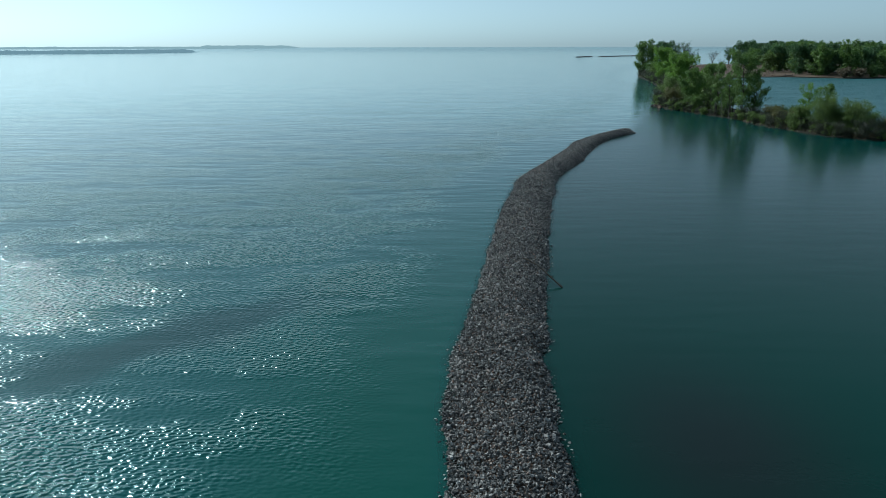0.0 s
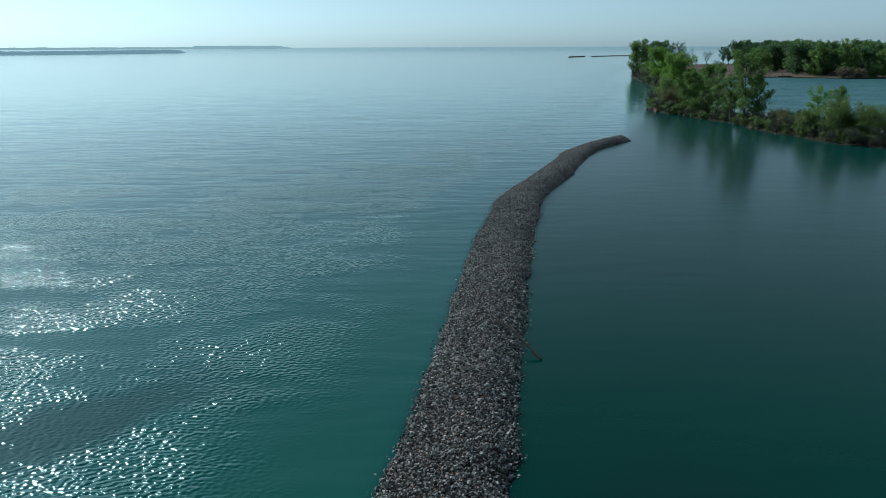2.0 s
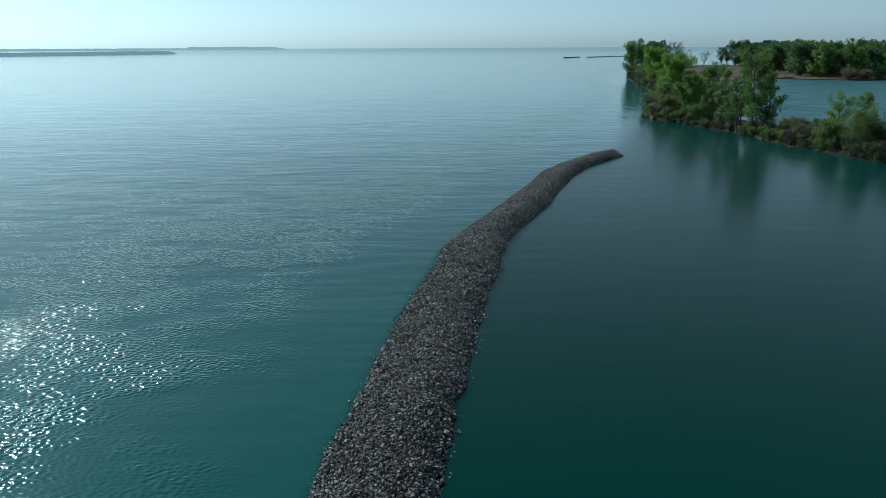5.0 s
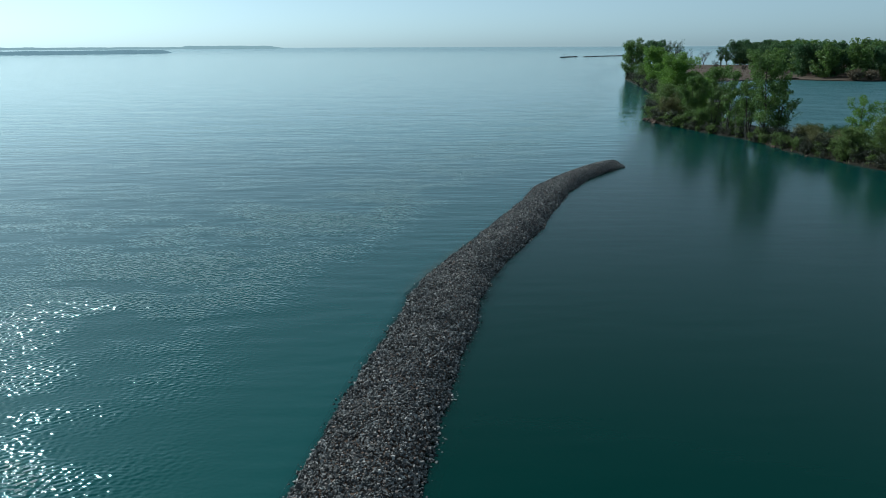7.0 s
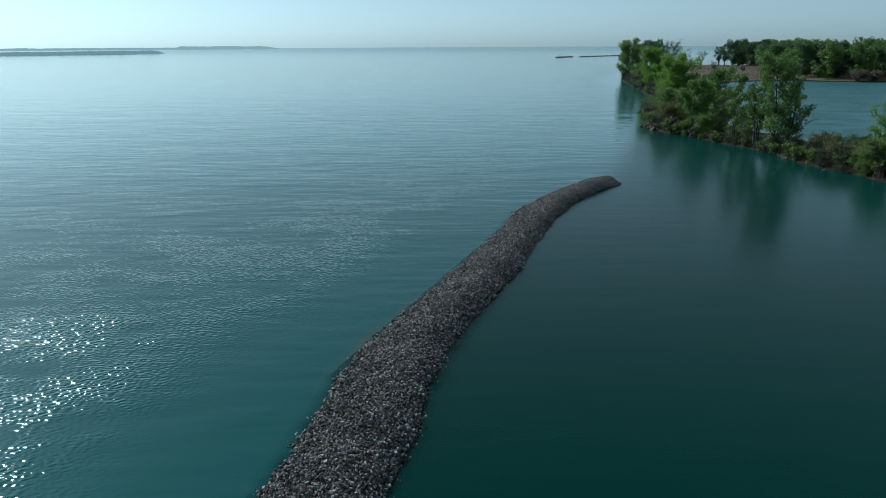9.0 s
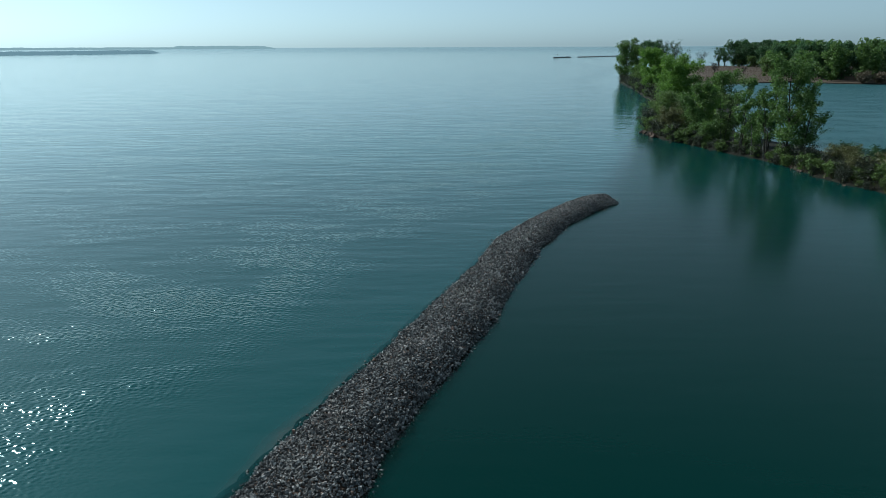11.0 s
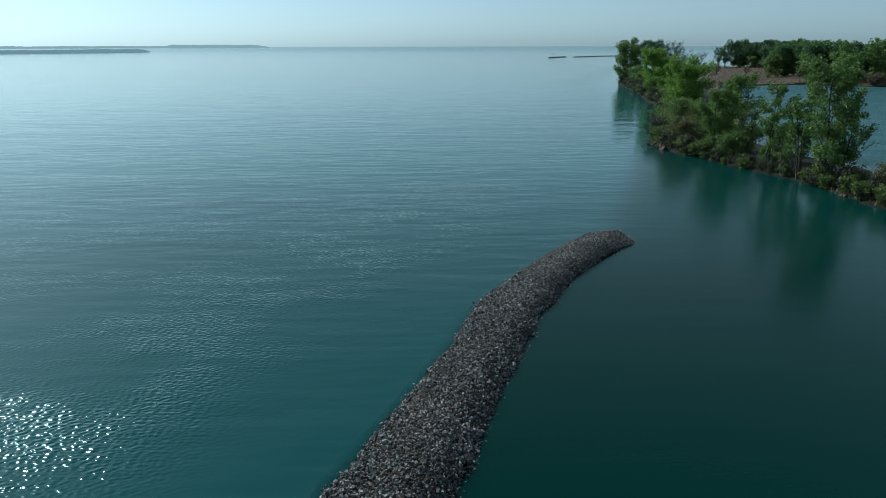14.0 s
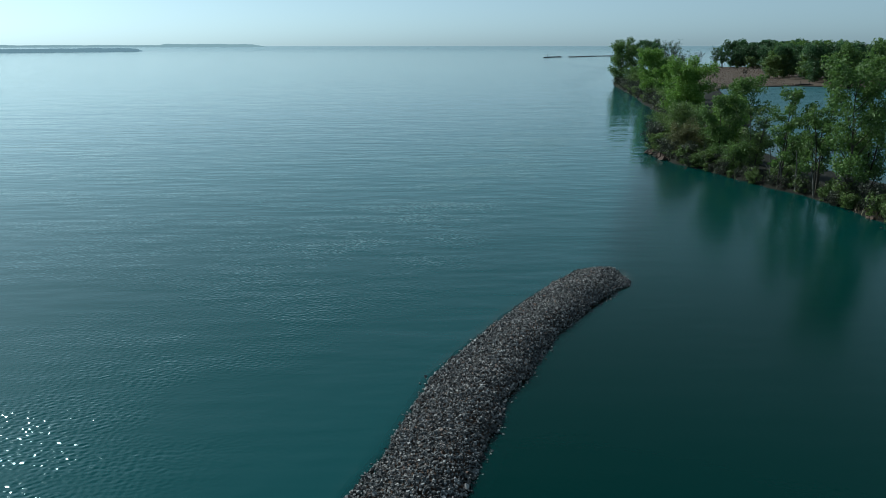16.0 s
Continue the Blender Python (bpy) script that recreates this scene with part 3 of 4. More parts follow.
at(bare_plant("bare_tree", 26, 12.0, 3.6, "smaller bare grey tree beside the marsh", "tree", stems=2, limbs=12, thick=0.18, group=FARSPIT, tips=1500, leaf_mat=LEAF_DARK), 109.5, 336, scale=0.82)
# along the outer shore of the point
at(plant("tree", 31, 12.6, 4.3, LEAF_BRIGHT, "broad light-green tree beside the water", "tree", base=0.1, limbs=22, leaves=8500, leaf=0.3, group=SPIT, peak=0.55), 74.6, 257)
at(plant("tree", 32, 8.6, 3.3, LEAF_BRIGHT, "light-green bushy tree on the outer shore", "tree", base=0.06, limbs=18, leaves=6000, leaf=0.28, group=SPIT, peak=0.5), 74.5, 244)
at(plant("tree", 33, 10.0, 4.0, LEAF_MID, "rounded green tree over the inner bank", "tree", base=0.1, limbs=16, leaves=4500, leaf=0.3, group=SPIT), 81.0, 269)
at(plant("tree", 34, 11.0, 4.4, LEAF_BRIGHT, "bright spring-green round-crowned tree on the spit", "tree", base=0.16, limbs=24, leaves=11000, leaf=0.24, group=SPIT, peak=0.58), 61.9, 197)
at(plant("tree", 35, 8.0, 3.2, LEAF_MID, "green tree filling the bank below a taller one", "tree", base=0.05, limbs=18, leaves=6000, leaf=0.25, group=SPIT, peak=0.5), 66.5, 210)
at(plant("tree", 36, 7.8, 3.2, LEAF_BRIGHT, "small bright-green tree near the shore", "tree", base=0.05, limbs=16, leaves=5000, leaf=0.24, group=SPIT, peak=0.5), 71.5, 226)
at(plant("tree", 37, 8.6, 3.6, LEAF_MID, "green tree behind the front bank", "tree", base=0.1, limbs=16, leaves=5500, leaf=0.24, group=SPIT), 64.5, 182)
# the head of the spit
at(plant("shrub", 41, 6.6, 2.6, LEAF_OLIVE, "olive-green bushy willow at the head of the spit", "shrub", base=0.04, stems=5, limbs=8, leaves=6500, leaf=0.17, group=SPIT, peak=0.5), 51.0, 170.5)
at(plant("shrub", 42, 4.8, 2.3, LEAF_BROWN, "brownish budding bush at the water's edge", "shrub", base=0.03, stems=6, limbs=7, leaves=4200, leaf=0.14, group=SPIT, peak=0.5), 50.2, 164.5)
at(plant("tree", 43, 8.8, 2.6, LEAF_MID, "small green tree leaning over the bank", "tree", base=0.08, stems=2, limbs=12, leaves=6500, leaf=0.19, group=SPIT, peak=0.5), 52.3, 158.8)
at(plant("tree", 44, 8.4, 2.7, LEAF_BRIGHT, "small light-green tree on the bank", "tree", base=0.08, stems=2, limbs=12, leaves=6500, leaf=0.19, group=SPIT, peak=0.55), 55.0, 163.5)
at(plant("tree", 45, 7.6, 2.2, LEAF_OLIVE, "thin sprouting tree with bare lower limbs", "tree", base=0.15, stems=3, limbs=8, leaves=1500, leaf=0.17, group=SPIT, fill=0.3, clump=0.16), 54.6, 155.5)
at(plant("tree", 46, 10.0, 2.3, LEAF_MID, "slim young poplar with an airy crown", "tree", base=0.2, stems=2, limbs=13, leaves=2500, leaf=0.2, group=SPIT, peak=0.6, fill=0.4, clump=0.14), 53.6, 147.3)
at(plant("tree", 47, 9.6, 2.5, LEAF_MID, "airy poplar sapling with gaps in its crown", "tree", base=0.25, stems=2, limbs=13, leaves=2100, leaf=0.2, group=SPIT, peak=0.6, fill=0.3, clump=0.14), 56.0, 144.2)
at(plant("tree", 48, 8.6, 2.0, LEAF_MID, "narrow poplar sapling by the bank", "tree", base=0.25, stems=2, limbs=11, leaves=1500, leaf=0.2, group=SPIT, fill=0.3, clump=0.14), 54.9, 142.0)
at(plant("tree", 49, 12.7, 3.2, LEAF_MID, "tall narrow poplar, the highest on the spit head", "tree", base=0.16, limbs=26, leaves=6500, leaf=0.21, group=SPIT, peak=0.72, clump=0.17), 55.6, 138.4)
at(plant("tree", 50, 9.8, 2.4, LEAF_MID, "poplar beside the tallest one", "tree", base=0.15, stems=2, limbs=13, leaves=2800, leaf=0.2, group=SPIT, peak=0.6, clump=0.15), 58.4, 140.8)
at(plant("tree", 51, 6.0, 2.6, LEAF_DARK, "spreading thin-leaved tree with open branches", "tree", base=0.2, stems=3, limbs=9, leaves=1100, leaf=0.18, group=SPIT, fill=0.3, clump=0.13, spread_stems=0.3), 59.2, 142.0)
# right of the head: scrub, saplings and willows
SCRUB = "shrubs on the low spit"
at(plant("shrub", 52, 3.0, 2.1, LEAF_BROWN, "low brownish-olive scrub on the bank", "shrub", base=0.02, stems=6, limbs=6, leaves=3600, leaf=0.14, group=SCRUB, peak=0.5), 58.6, 131.0)
at(plant("shrub", 53, 2.6, 1.9, LEAF_BROWN, "low brown budding scrub by the water", "shrub", base=0.02, stems=6, limbs=6, leaves=2600, leaf=0.12, group=SCRUB, peak=0.5), 57.6, 127.6)
at(plant("shrub", 54, 3.2, 2.1, LEAF_DARK, "dark green scrub on the inner bank", "shrub", base=0.02, stems=6, limbs=6, leaves=3000, leaf=0.14, group=SCRUB, peak=0.5), 62.0, 130.0)
at(plant("shrub", 55, 2.6, 2.0, LEAF_BROWN, "low brownish scrub with fresh buds", "shrub", base=0.02, stems=6, limbs=6, leaves=3000, leaf=0.14, group=SCRUB, peak=0.5), 59.8, 125.6)
at(plant("tree", 56, 7.2, 1.7, LEAF_BRIGHT, "young poplar with a small open crown", "tree", base=0.42, limbs=14, leaves=1900, leaf=0.16, group=SCRUB, peak=0.75, clump=0.2), 60.9, 124.0)
at(plant("tree", 57, 8.0, 1.4, LEAF_MID, "slender pointed sapling above the willows", "tree", base=0.35, limbs=16, leaves=1700, leaf=0.16, clump=0.2, group=SCRUB, peak=0.55), 61.6, 119.2)
at(plant("shrub", 58, 5.6, 3.0, LEAF_OLIVE, "broad olive-green willow bush", "shrub", base=0.02, stems=8, limbs=7, leaves=8000, leaf=0.15, group=SCRUB, peak=0.55), 60.9, 116.6)
at(plant("shrub", 59, 5.0, 2.7, LEAF_OLIVE, "broad olive willow bush on the low spit", "shrub", base=0.02, stems=8, limbs=7, leaves=7500, leaf=0.15, group=SCRUB, peak=0.55), 63.6, 113.6)
at(plant("shrub", 60, 3.8, 2.2, LEAF_OLIVE, "willow bush at the waterline", "shrub", base=0.02, stems=7, limbs=6, leaves=5000, leaf=0.14, group=SCRUB, peak=0.5), 58.6, 120.6)
at(plant("shrub", 61, 3.0, 1.9, LEAF_BROWN, "grey-brown twiggy bush above the water", "shrub", base=0.02, stems=7, limbs=6, leaves=2600, leaf=0.12, group=SCRUB, peak=0.5), 66.4, 111.2)
at(plant("shrub", 62, 2.0, 1.4, LEAF_DARK, "small low bush on the narrow spit", "shrub", base=0.02, stems=5, limbs=6, leaves=1600, leaf=0.12, group=SCRUB, peak=0.5), 67.4, 108.2)

# dark twiggy undergrowth along the bank of the head
UNDER = "undergrowth along the bank"
# under_a carries the shade of the bank in its dark leaf colour
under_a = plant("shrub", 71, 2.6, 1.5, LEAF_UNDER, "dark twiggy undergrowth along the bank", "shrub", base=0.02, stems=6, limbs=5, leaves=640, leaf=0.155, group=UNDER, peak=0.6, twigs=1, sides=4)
under_b = plant("shrub", 72, 2.0, 1.3, LEAF_OLIVE, "low leafy undergrowth along the bank", "shrub", base=0.02, stems=5, limbs=5, leaves=850, leaf=0.155, group=UNDER, peak=0.5, twigs=1, sides=4)
at(under_a, 49.8, 161.5)
at(under_b, 49.9, 167.8)
rng = np.random.default_rng(7)
for i in range(60):
    k = i / 59
    y = 168 - 60 * k
    x = float(np.interp(y, [107, 110.5, 116, 123, 130, 136, 143, 150, 158, 165, 171], [66, 61, 58.3, 56.8, 55.6, 55.3, 54.2, 52.2, 50.3, 48.3, 48]))
    if 139 < y < 151 and i % 2:
        continue
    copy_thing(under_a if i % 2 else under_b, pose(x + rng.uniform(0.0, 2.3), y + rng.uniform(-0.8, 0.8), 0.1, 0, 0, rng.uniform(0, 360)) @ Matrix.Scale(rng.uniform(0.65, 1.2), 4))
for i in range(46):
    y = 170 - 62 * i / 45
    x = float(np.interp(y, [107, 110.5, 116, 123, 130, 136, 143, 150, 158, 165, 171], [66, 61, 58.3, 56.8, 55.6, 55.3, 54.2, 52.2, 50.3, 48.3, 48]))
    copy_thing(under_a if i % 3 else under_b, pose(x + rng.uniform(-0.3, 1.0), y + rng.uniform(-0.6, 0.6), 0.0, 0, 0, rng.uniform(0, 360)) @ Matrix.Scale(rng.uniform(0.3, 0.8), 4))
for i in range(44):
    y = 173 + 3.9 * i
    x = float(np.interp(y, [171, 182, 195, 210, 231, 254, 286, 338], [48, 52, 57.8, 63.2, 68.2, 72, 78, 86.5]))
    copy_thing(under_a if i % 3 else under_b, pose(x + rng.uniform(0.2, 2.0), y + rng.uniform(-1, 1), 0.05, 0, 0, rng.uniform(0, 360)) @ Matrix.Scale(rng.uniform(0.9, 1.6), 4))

# thickets that fill the head of the spit behind the bank
thick_a = at(plant("shrub", 75, 4.6, 2.4, LEAF_MID, "dense green thicket between the trees", "shrub", base=0.02, stems=7, limbs=7, leaves=2600, leaf=0.2, group="thickets on the spit", peak=0.5), 57.5, 152.0)
thick_b = at(plant("shrub", 76, 4.0, 2.3, LEAF_OLIVE, "olive-green thicket between the trees", "shrub", base=0.02, stems=7, limbs=7, leaves=2400, leaf=0.19, group="thickets on the spit", peak=0.5), 52.8, 167.0)
for i, (x, y, k) in enumerate([(53.5, 174, 1.1), (56, 180, 1.2), (54.6, 186, 1.0), (60, 193, 1.1), (59.5, 187, 1.2), (67.5, 217, 1.2), (72, 237, 1.2), (75.5, 250, 1.3), (53.4, 163, 0.9),
                               (52.2, 154.5, 0.8), (56.8, 160, 1.1), (79.5, 276, 1.4), (83.5, 300, 1.4), (87, 318, 1.5), (61.5, 135.5, 0.7), (70, 216, 1.2), (59.2, 128.2, 0.62), (61.2, 126.4, 0.6), (63.2, 119.4, 0.7), (59.4, 123.2, 0.55), (62.6, 116.4, 0.9), (66.2, 114.6, 0.75), (64.4, 127.0, 0.6)]):
    copy_thing(thick_a if i % 2 else thick_b, pose(x, y, 0.3, 0, 0, rng.uniform(0, 360)) @ Matrix.Scale(k, 4))

# marsh: bare bushes
at(bare_plant("bare_shrub", 81, 8.8, 3.2, "bare dark tree on the reed marsh", "tree", stems=4, limbs=9, thick=0.16, group="bare trees on the marsh"), 146.0, 396, scale=0.6)
at(bare_plant("bare_shrub", 82, 13.0, 4.6, "bare grey tree at the edge of the marsh", "tree", stems=3, limbs=10, thick=0.2, group="bare trees on the marsh"), 184.0, 520, scale=0.66)
at(bare_plant("bare_shrub", 83, 14.0, 4.6, "thin leafless tree before the woods", "tree", stems=2, limbs=12, thick=0.22, group="bare trees on the marsh", tips=600, leaf_mat=LEAF_DARK), 197.0, 524, scale=0.78)
at(bare_plant("bare_shrub", 84, 3.6, 2.0, "small bare bush on the marsh", "shrub", stems=5, limbs=6, thick=0.07, group="bare trees on the marsh"), 162.0, 402, scale=0.72)

# the wood behind the lagoon
WOODS = "trees of the wood behind the lagoon"
kinds = [
    plant("tree", 91, 13.6, 5.4, LEAF_DARK, "dense dark-green tree of the shore wood", "tree", base=0.02, limbs=20, leaves=2000, leaf=0.64, twigs=1, sides=3, group=WOODS, peak=0.6),
    plant("tree", 92, 12.8, 5.8, LEAF_MID, "broad green tree of the shore wood", "tree", base=0.02, limbs=20, leaves=2100, leaf=0.64, twigs=1, sides=4, group=WOODS, peak=0.5),
    plant("tree", 93, 14.0, 4.8, LEAF_DARK, "tall dark tree of the shore wood", "tree", base=0.04, limbs=20, leaves=1900, leaf=0.62, twigs=1, sides=4, group=WOODS, peak=0.55),
    plant("tree", 94, 9.6, 5.0, LEAF_OLIVE, "rounded olive tree at the edge of the wood", "tree", base=0.02, limbs=18, leaves=1800, leaf=0.6, twigs=1, sides=4, group=WOODS, peak=0.5),
    plant("tree", 95, 15.4, 3.4, LEAF_DARK, "tall thin trees with several bare lower trunks", "tree", base=0.3, stems=3, limbs=12, leaves=1500, leaf=0.48, twigs=2, sides=3, group=WOODS, peak=0.72, fill=0.3, clump=0.12, spread_stems=0.16),
]
first = [(163, 346), (168, 356), (172, 336), (176, 398), (214, 512)]
for ob, (x, y) in zip(kinds, first):
    at(ob, x, y, rng.uniform(0, 360))
spots = []
for row in range(5):
    for k in range(13):
        x = 166 + 7.6 * k + rng.uniform(-2, 2) + row * 2.0
        y = 331 + row * 13 + rng.uniform(-3, 3) - (6 if 172 < x < 195 and row == 0 else 0)
        spots.append((x, y, rng.choice([0, 0, 1, 2, 2]) if row else rng.choice([0, 1, 1, 3]), rng.uniform(0.88, 1.08)))
for k in range(9):
    spots.append((162 + k * 6.5 + rng.uniform(-2, 2), 376 + k * 13.5 + rng.uniform(-4, 4), rng.choice([0, 1, 3, 3]), rng.uniform(0.85, 1.02)))
    spots.append((173 + k * 7 + rng.uniform(-2, 2), 384 + k * 14 + rng.uniform(-4, 4), rng.choice([0, 1, 2]), rng.uniform(0.95, 1.05)))
for k in range(17):
    x = 192 + 2.7 * k + rng.uniform(-0.8, 0.8)
    tall = float(np.interp(x, [192, 212, 224, 240], [12.3, 14.4, 16.6, 17.0])) * rng.uniform(0.92, 1.04)
    spots.append((x, 510 + rng.uniform(-5, 5), 4, tall / 15.4))
for k in range(14):
    spots.append((210 + k * 3.2 + rng.uniform(-1.0, 1.0), 526 + rng.uniform(-6, 8), rng.choice([0, 2, 2]), rng.uniform(1.02, 1.2)))
for k in range(2, 14):
    spots.append((192 + k * 4.4 + rng.uniform(-1.5, 1.5), 500 + rng.uniform(-3, 6), 3, rng.uniform(0.42, 0.68)))
for x, y, k, s in spots:
    copy_thing(kinds[k], pose(x, y, 0.35, 0, 0, rng.uniform(0, 360)) @ Matrix.Scale(s, 4))


# ---------------------------------------------------------------- reeds
def reeds(name, label, where, height, width, mat, seed):
    """Blades of reed: narrow tapering quads, rooted at the given places."""
    rng = np.random.default_rng(seed)
    n = len(where)
    a = rng.uniform(0, np.pi, n)
    side = np.stack([np.cos(a), np.sin(a), np.zeros(n)], 1) * (width * rng.uniform(0.6, 1.3, n))[:, None]
    lean = rng.normal(0, 0.22, (n, 3)) * np.array([1, 1, 0])
    h = height * rng.uniform(0.55, 1.2, n)
    foot = np.column_stack([where, np.full(n, 0.1)])
    tip = foot + (lean + np.array([0, 0, 1])) * h[:, None]
    v = np.stack([foot - side, foot + side, tip + side * 0.3, tip - side * 0.3], 1).reshape(-1, 3)
    tagged(new(name, mesh_from(name, v, np.arange(4 * n).reshape(n, 4), mat)), label, "reeds", kind="stuff")


def along_shore(lo, hi, n, inside, seed):
    """Places on the land, up to so many metres behind the outer shore between two distances along +y."""
    rng = np.random.default_rng(seed)
    ok = np.where((SHORE[:, 1] > lo) & (SHORE[:, 1] < hi) & (SHORE[:, 0] < 120))[0]
    k = rng.choice(ok, n)
    return SHORE[k] - SHORE_OUT[k] * rng.uniform(min(0.9, inside * 0.3), inside, n)[:, None] + rng.normal(0, 0.7, (n, 2))


reeds("dry_reeds", "dry brown reeds along the low bank", along_shore(106, 137, 3500, 4.0, 5), 0.6, 0.05, REED_BANK, 51)
reeds("young_reeds", "yellow-green reeds and grass on the bank", along_shore(106, 172, 4500, 4.5, 6), 0.5, 0.05, REED_GREEN, 52)
reeds("bank_grass", "rough grass along the outer shore", along_shore(172, 345, 2500, 6.0, 8), 0.8, 0.12, REED_GREEN, 53)
marsh = np.random.default_rng(9)
mp = np.column_stack([marsh.uniform(0, 1, 22000), marsh.uniform(0, 1, 22000) ** 1.3])
my = 314 + mp[:, 1] * 200
mx = np.interp(my, [314, 338, 385, 462, 520], [116, 100, 112, 146, 184]) + mp[:, 0] * np.interp(my, [314, 400, 520], [44, 62, 40])
keep = my > 328
reeds("marsh_reeds", "flat field of dry brown reeds", np.column_stack([mx, my])[keep], 0.45, 0.07, REED, 54)


# ---------------------------------------------------------------- stones
def stone_shapes(rng, count):
    """Crushed blocks: a box with its eight corners worn in and pushed about, every side broken into two facets."""
    base = np.array([(-1, -1, -1), (1, -1, -1), (1, 1, -1), (-1, 1, -1), (-1, -1, 1), (1, -1, 1), (1, 1, 1), (-1, 1, 1)]) * 0.72
    tri = np.array([(0, 2, 1), (0, 3, 2), (4, 5, 6), (4, 6, 7), (0, 1, 5), (0, 5, 4), (1, 2, 6), (1, 6, 5), (2, 3, 7), (2, 7, 6), (3, 0, 4), (3, 4, 7)])
    shapes = []
    for _ in range(count):
        p = base * rng.uniform(0.65, 1.1, (8, 1)) + rng.normal(0, 0.13, base.shape)
        p *= np.array([1.3, 1.0, 0.8]) * rng.uniform(0.85, 1.15, 3)
        shapes.append(p)
    return np.array(shapes), tri


def turned(rng, n):
    """Random turns, lying mostly flat."""
    yaw, tip, roll = rng.uniform(0, 6.283, n), rng.normal(0, 0.8, n), rng.normal(0, 0.8, n)
    cy, sy, ct, st, cr, sr = np.cos(yaw), np.sin(yaw), np.cos(tip), np.sin(tip), np.cos(roll), np.sin(roll)
    m = np.empty((n, 3, 3))
    m[:, 0] = np.stack([cy * ct, cy * st * sr - sy * cr, cy * st * cr + sy * sr], 1)
    m[:, 1] = np.stack([sy * ct, sy * st * sr + cy * cr, sy * st * cr - cy * sr], 1)
    m[:, 2] = np.stack([-st, ct * sr, ct * cr], 1)
    return m


def mound_mesh(name, left, right, height, mat, seed, rough=0.05):
    """The packed core of a rubble mound between two edges, down to below the water."""
    rng = np.random.default_rng(seed)
    mid, half = (left + right) / 2, np.linalg.norm(right - left, axis=1) / 2
    across = (right - left) / (2 * half)[:, None]
    n, qs = len(mid), np.array([-1.7, -1.25, -1.0, -0.85, -0.6, -0.3, 0, 0.3, 0.6, 0.85, 1.0, 1.25, 1.7])
    m = len(qs)
    off = half[:, None] * qs[None]
    xy = mid[:, None] + across[:, None] * off[..., None]
    z = height(off, half[:, None]) + rng.normal(0, rough, off.shape) - 0.19
    v = np.concatenate([xy, z[..., None]], -1).reshape(-1, 3)
    i, j = np.meshgrid(np.arange(n - 1), np.arange(m - 1), indexing="ij")
    f = np.stack([i * m + j, i * m + j + 1, (i + 1) * m + j + 1, (i + 1) * m + j], -1).reshape(-1, 4)
    return mesh_from(name, v, f, mat)


def build_breakwater():
    rng = np.random.default_rng(17)
    root = tagged(new("rubble_breakwater"), "long curved breakwater of grey crushed stone in the lake", "breakwater")
    # brown drowned toe; above it the dark core colour is the gaps' shade
    part("core", mound_mesh("core", LEFT, RIGHT, mound_height, WET_GAP_STONE, 18), root, "packed stone core")
    n = 110000
    seg = np.linalg.norm(np.diff(MIDDLE, axis=0), axis=1)
    weight = np.append(seg, seg[-1]) * (HALF + 0.35)
    k = rng.choice(len(MIDDLE), n, p=weight / weight.sum())
    along = np.gradient(MIDDLE, axis=0)
    along /= np.linalg.norm(along, axis=1)[:, None]
    across = (RIGHT - LEFT) / (2 * HALF)[:, None]
    # ragged toes: stones reach further out here and there
    ragged = np.interp(np.arange(len(MIDDLE)), np.arange(0, len(MIDDLE), 7), rng.uniform(0.0, 0.28, len(np.arange(0, len(MIDDLE), 7))))
    off = rng.uniform(-1, 1, n) * (HALF[k] - 0.08 + ragged[k])
    at_xy = MIDDLE[k] + along[k] * rng.uniform(-0.3, 0.3, n)[:, None] + across[k] * off[:, None]
    # drowned stones beside the toes
    wet = 3600
    kw = rng.choice(len(MIDDLE), wet, p=weight / weight.sum())
    offw = rng.choice([-1.0, 1.0], wet) * (HALF[kw] + 0.34 * rng.uniform(0, 1, wet) ** 1.8)
    at_xy = np.vstack([at_xy, MIDDLE[kw] + along[kw] * rng.uniform(-0.3, 0.3, wet)[:, None] + across[kw] * offw[:, None]])
    k, off = np.append(k, kw), np.append(off, offw)
    n += wet
    # the rounded head
    m = 2700
    a, rr = rng.uniform(0, 6.283, m), np.sqrt(rng.uniform(0, 1, m))
    head = np.array([28.6, 117.9])
    hx = head + np.stack([np.cos(a) * 1.75, np.sin(a) * 1.55], 1) * rr[:, None]
    at_xy = np.vstack([at_xy, hx])
    z = np.concatenate([mound_height(off, HALF[k]), 0.4 * (1 - rr ** 3)])
    n += m
    size = np.clip(rng.lognormal(math.log(0.038), 0.3, n), 0.018, 0.085)
    toe = np.concatenate([np.abs(off) / HALF[k], rr]) > 0.86
    size = np.where(toe, size * 1.15, size)
    shapes, tri = stone_shapes(rng, 40)
    which = rng.integers(0, 40, n)
    turn = turned(rng, n)
    z = z + size * rng.uniform(-1.1, 1.3, n)
    z[n - m - wet:n - m] = rng.uniform(-0.1, 0.0, wet)
    # those that lie nearest to the flight line, on the first stretch, are stones of their own
    single = np.zeros(n, dtype=bool)
    pool = np.where((at_xy[:, 1] > 19.4) & (at_xy[:, 1] < 24) & (size > 0.046))[0]
    single[rng.choice(pool, 290, replace=False)] = True
    rest = np.where(~single)[0]
    v = np.einsum("nij,nkj->nki", turn[rest], shapes[which[rest]] * size[rest][:, None, None])
    v += np.column_stack([at_xy[rest], z[rest]])[:, None]
    f = tri[None] + 8 * np.arange(len(rest))[:, None, None]
    part("rubble", mesh_from("rubble", v.reshape(-1, 3), f.reshape(-1, 3), STONE), root, "heaped crushed stones", kind="stuff")
    meshes = [mesh_from("stone", s, tri, STONE_ONE) for s in shapes[:20]]
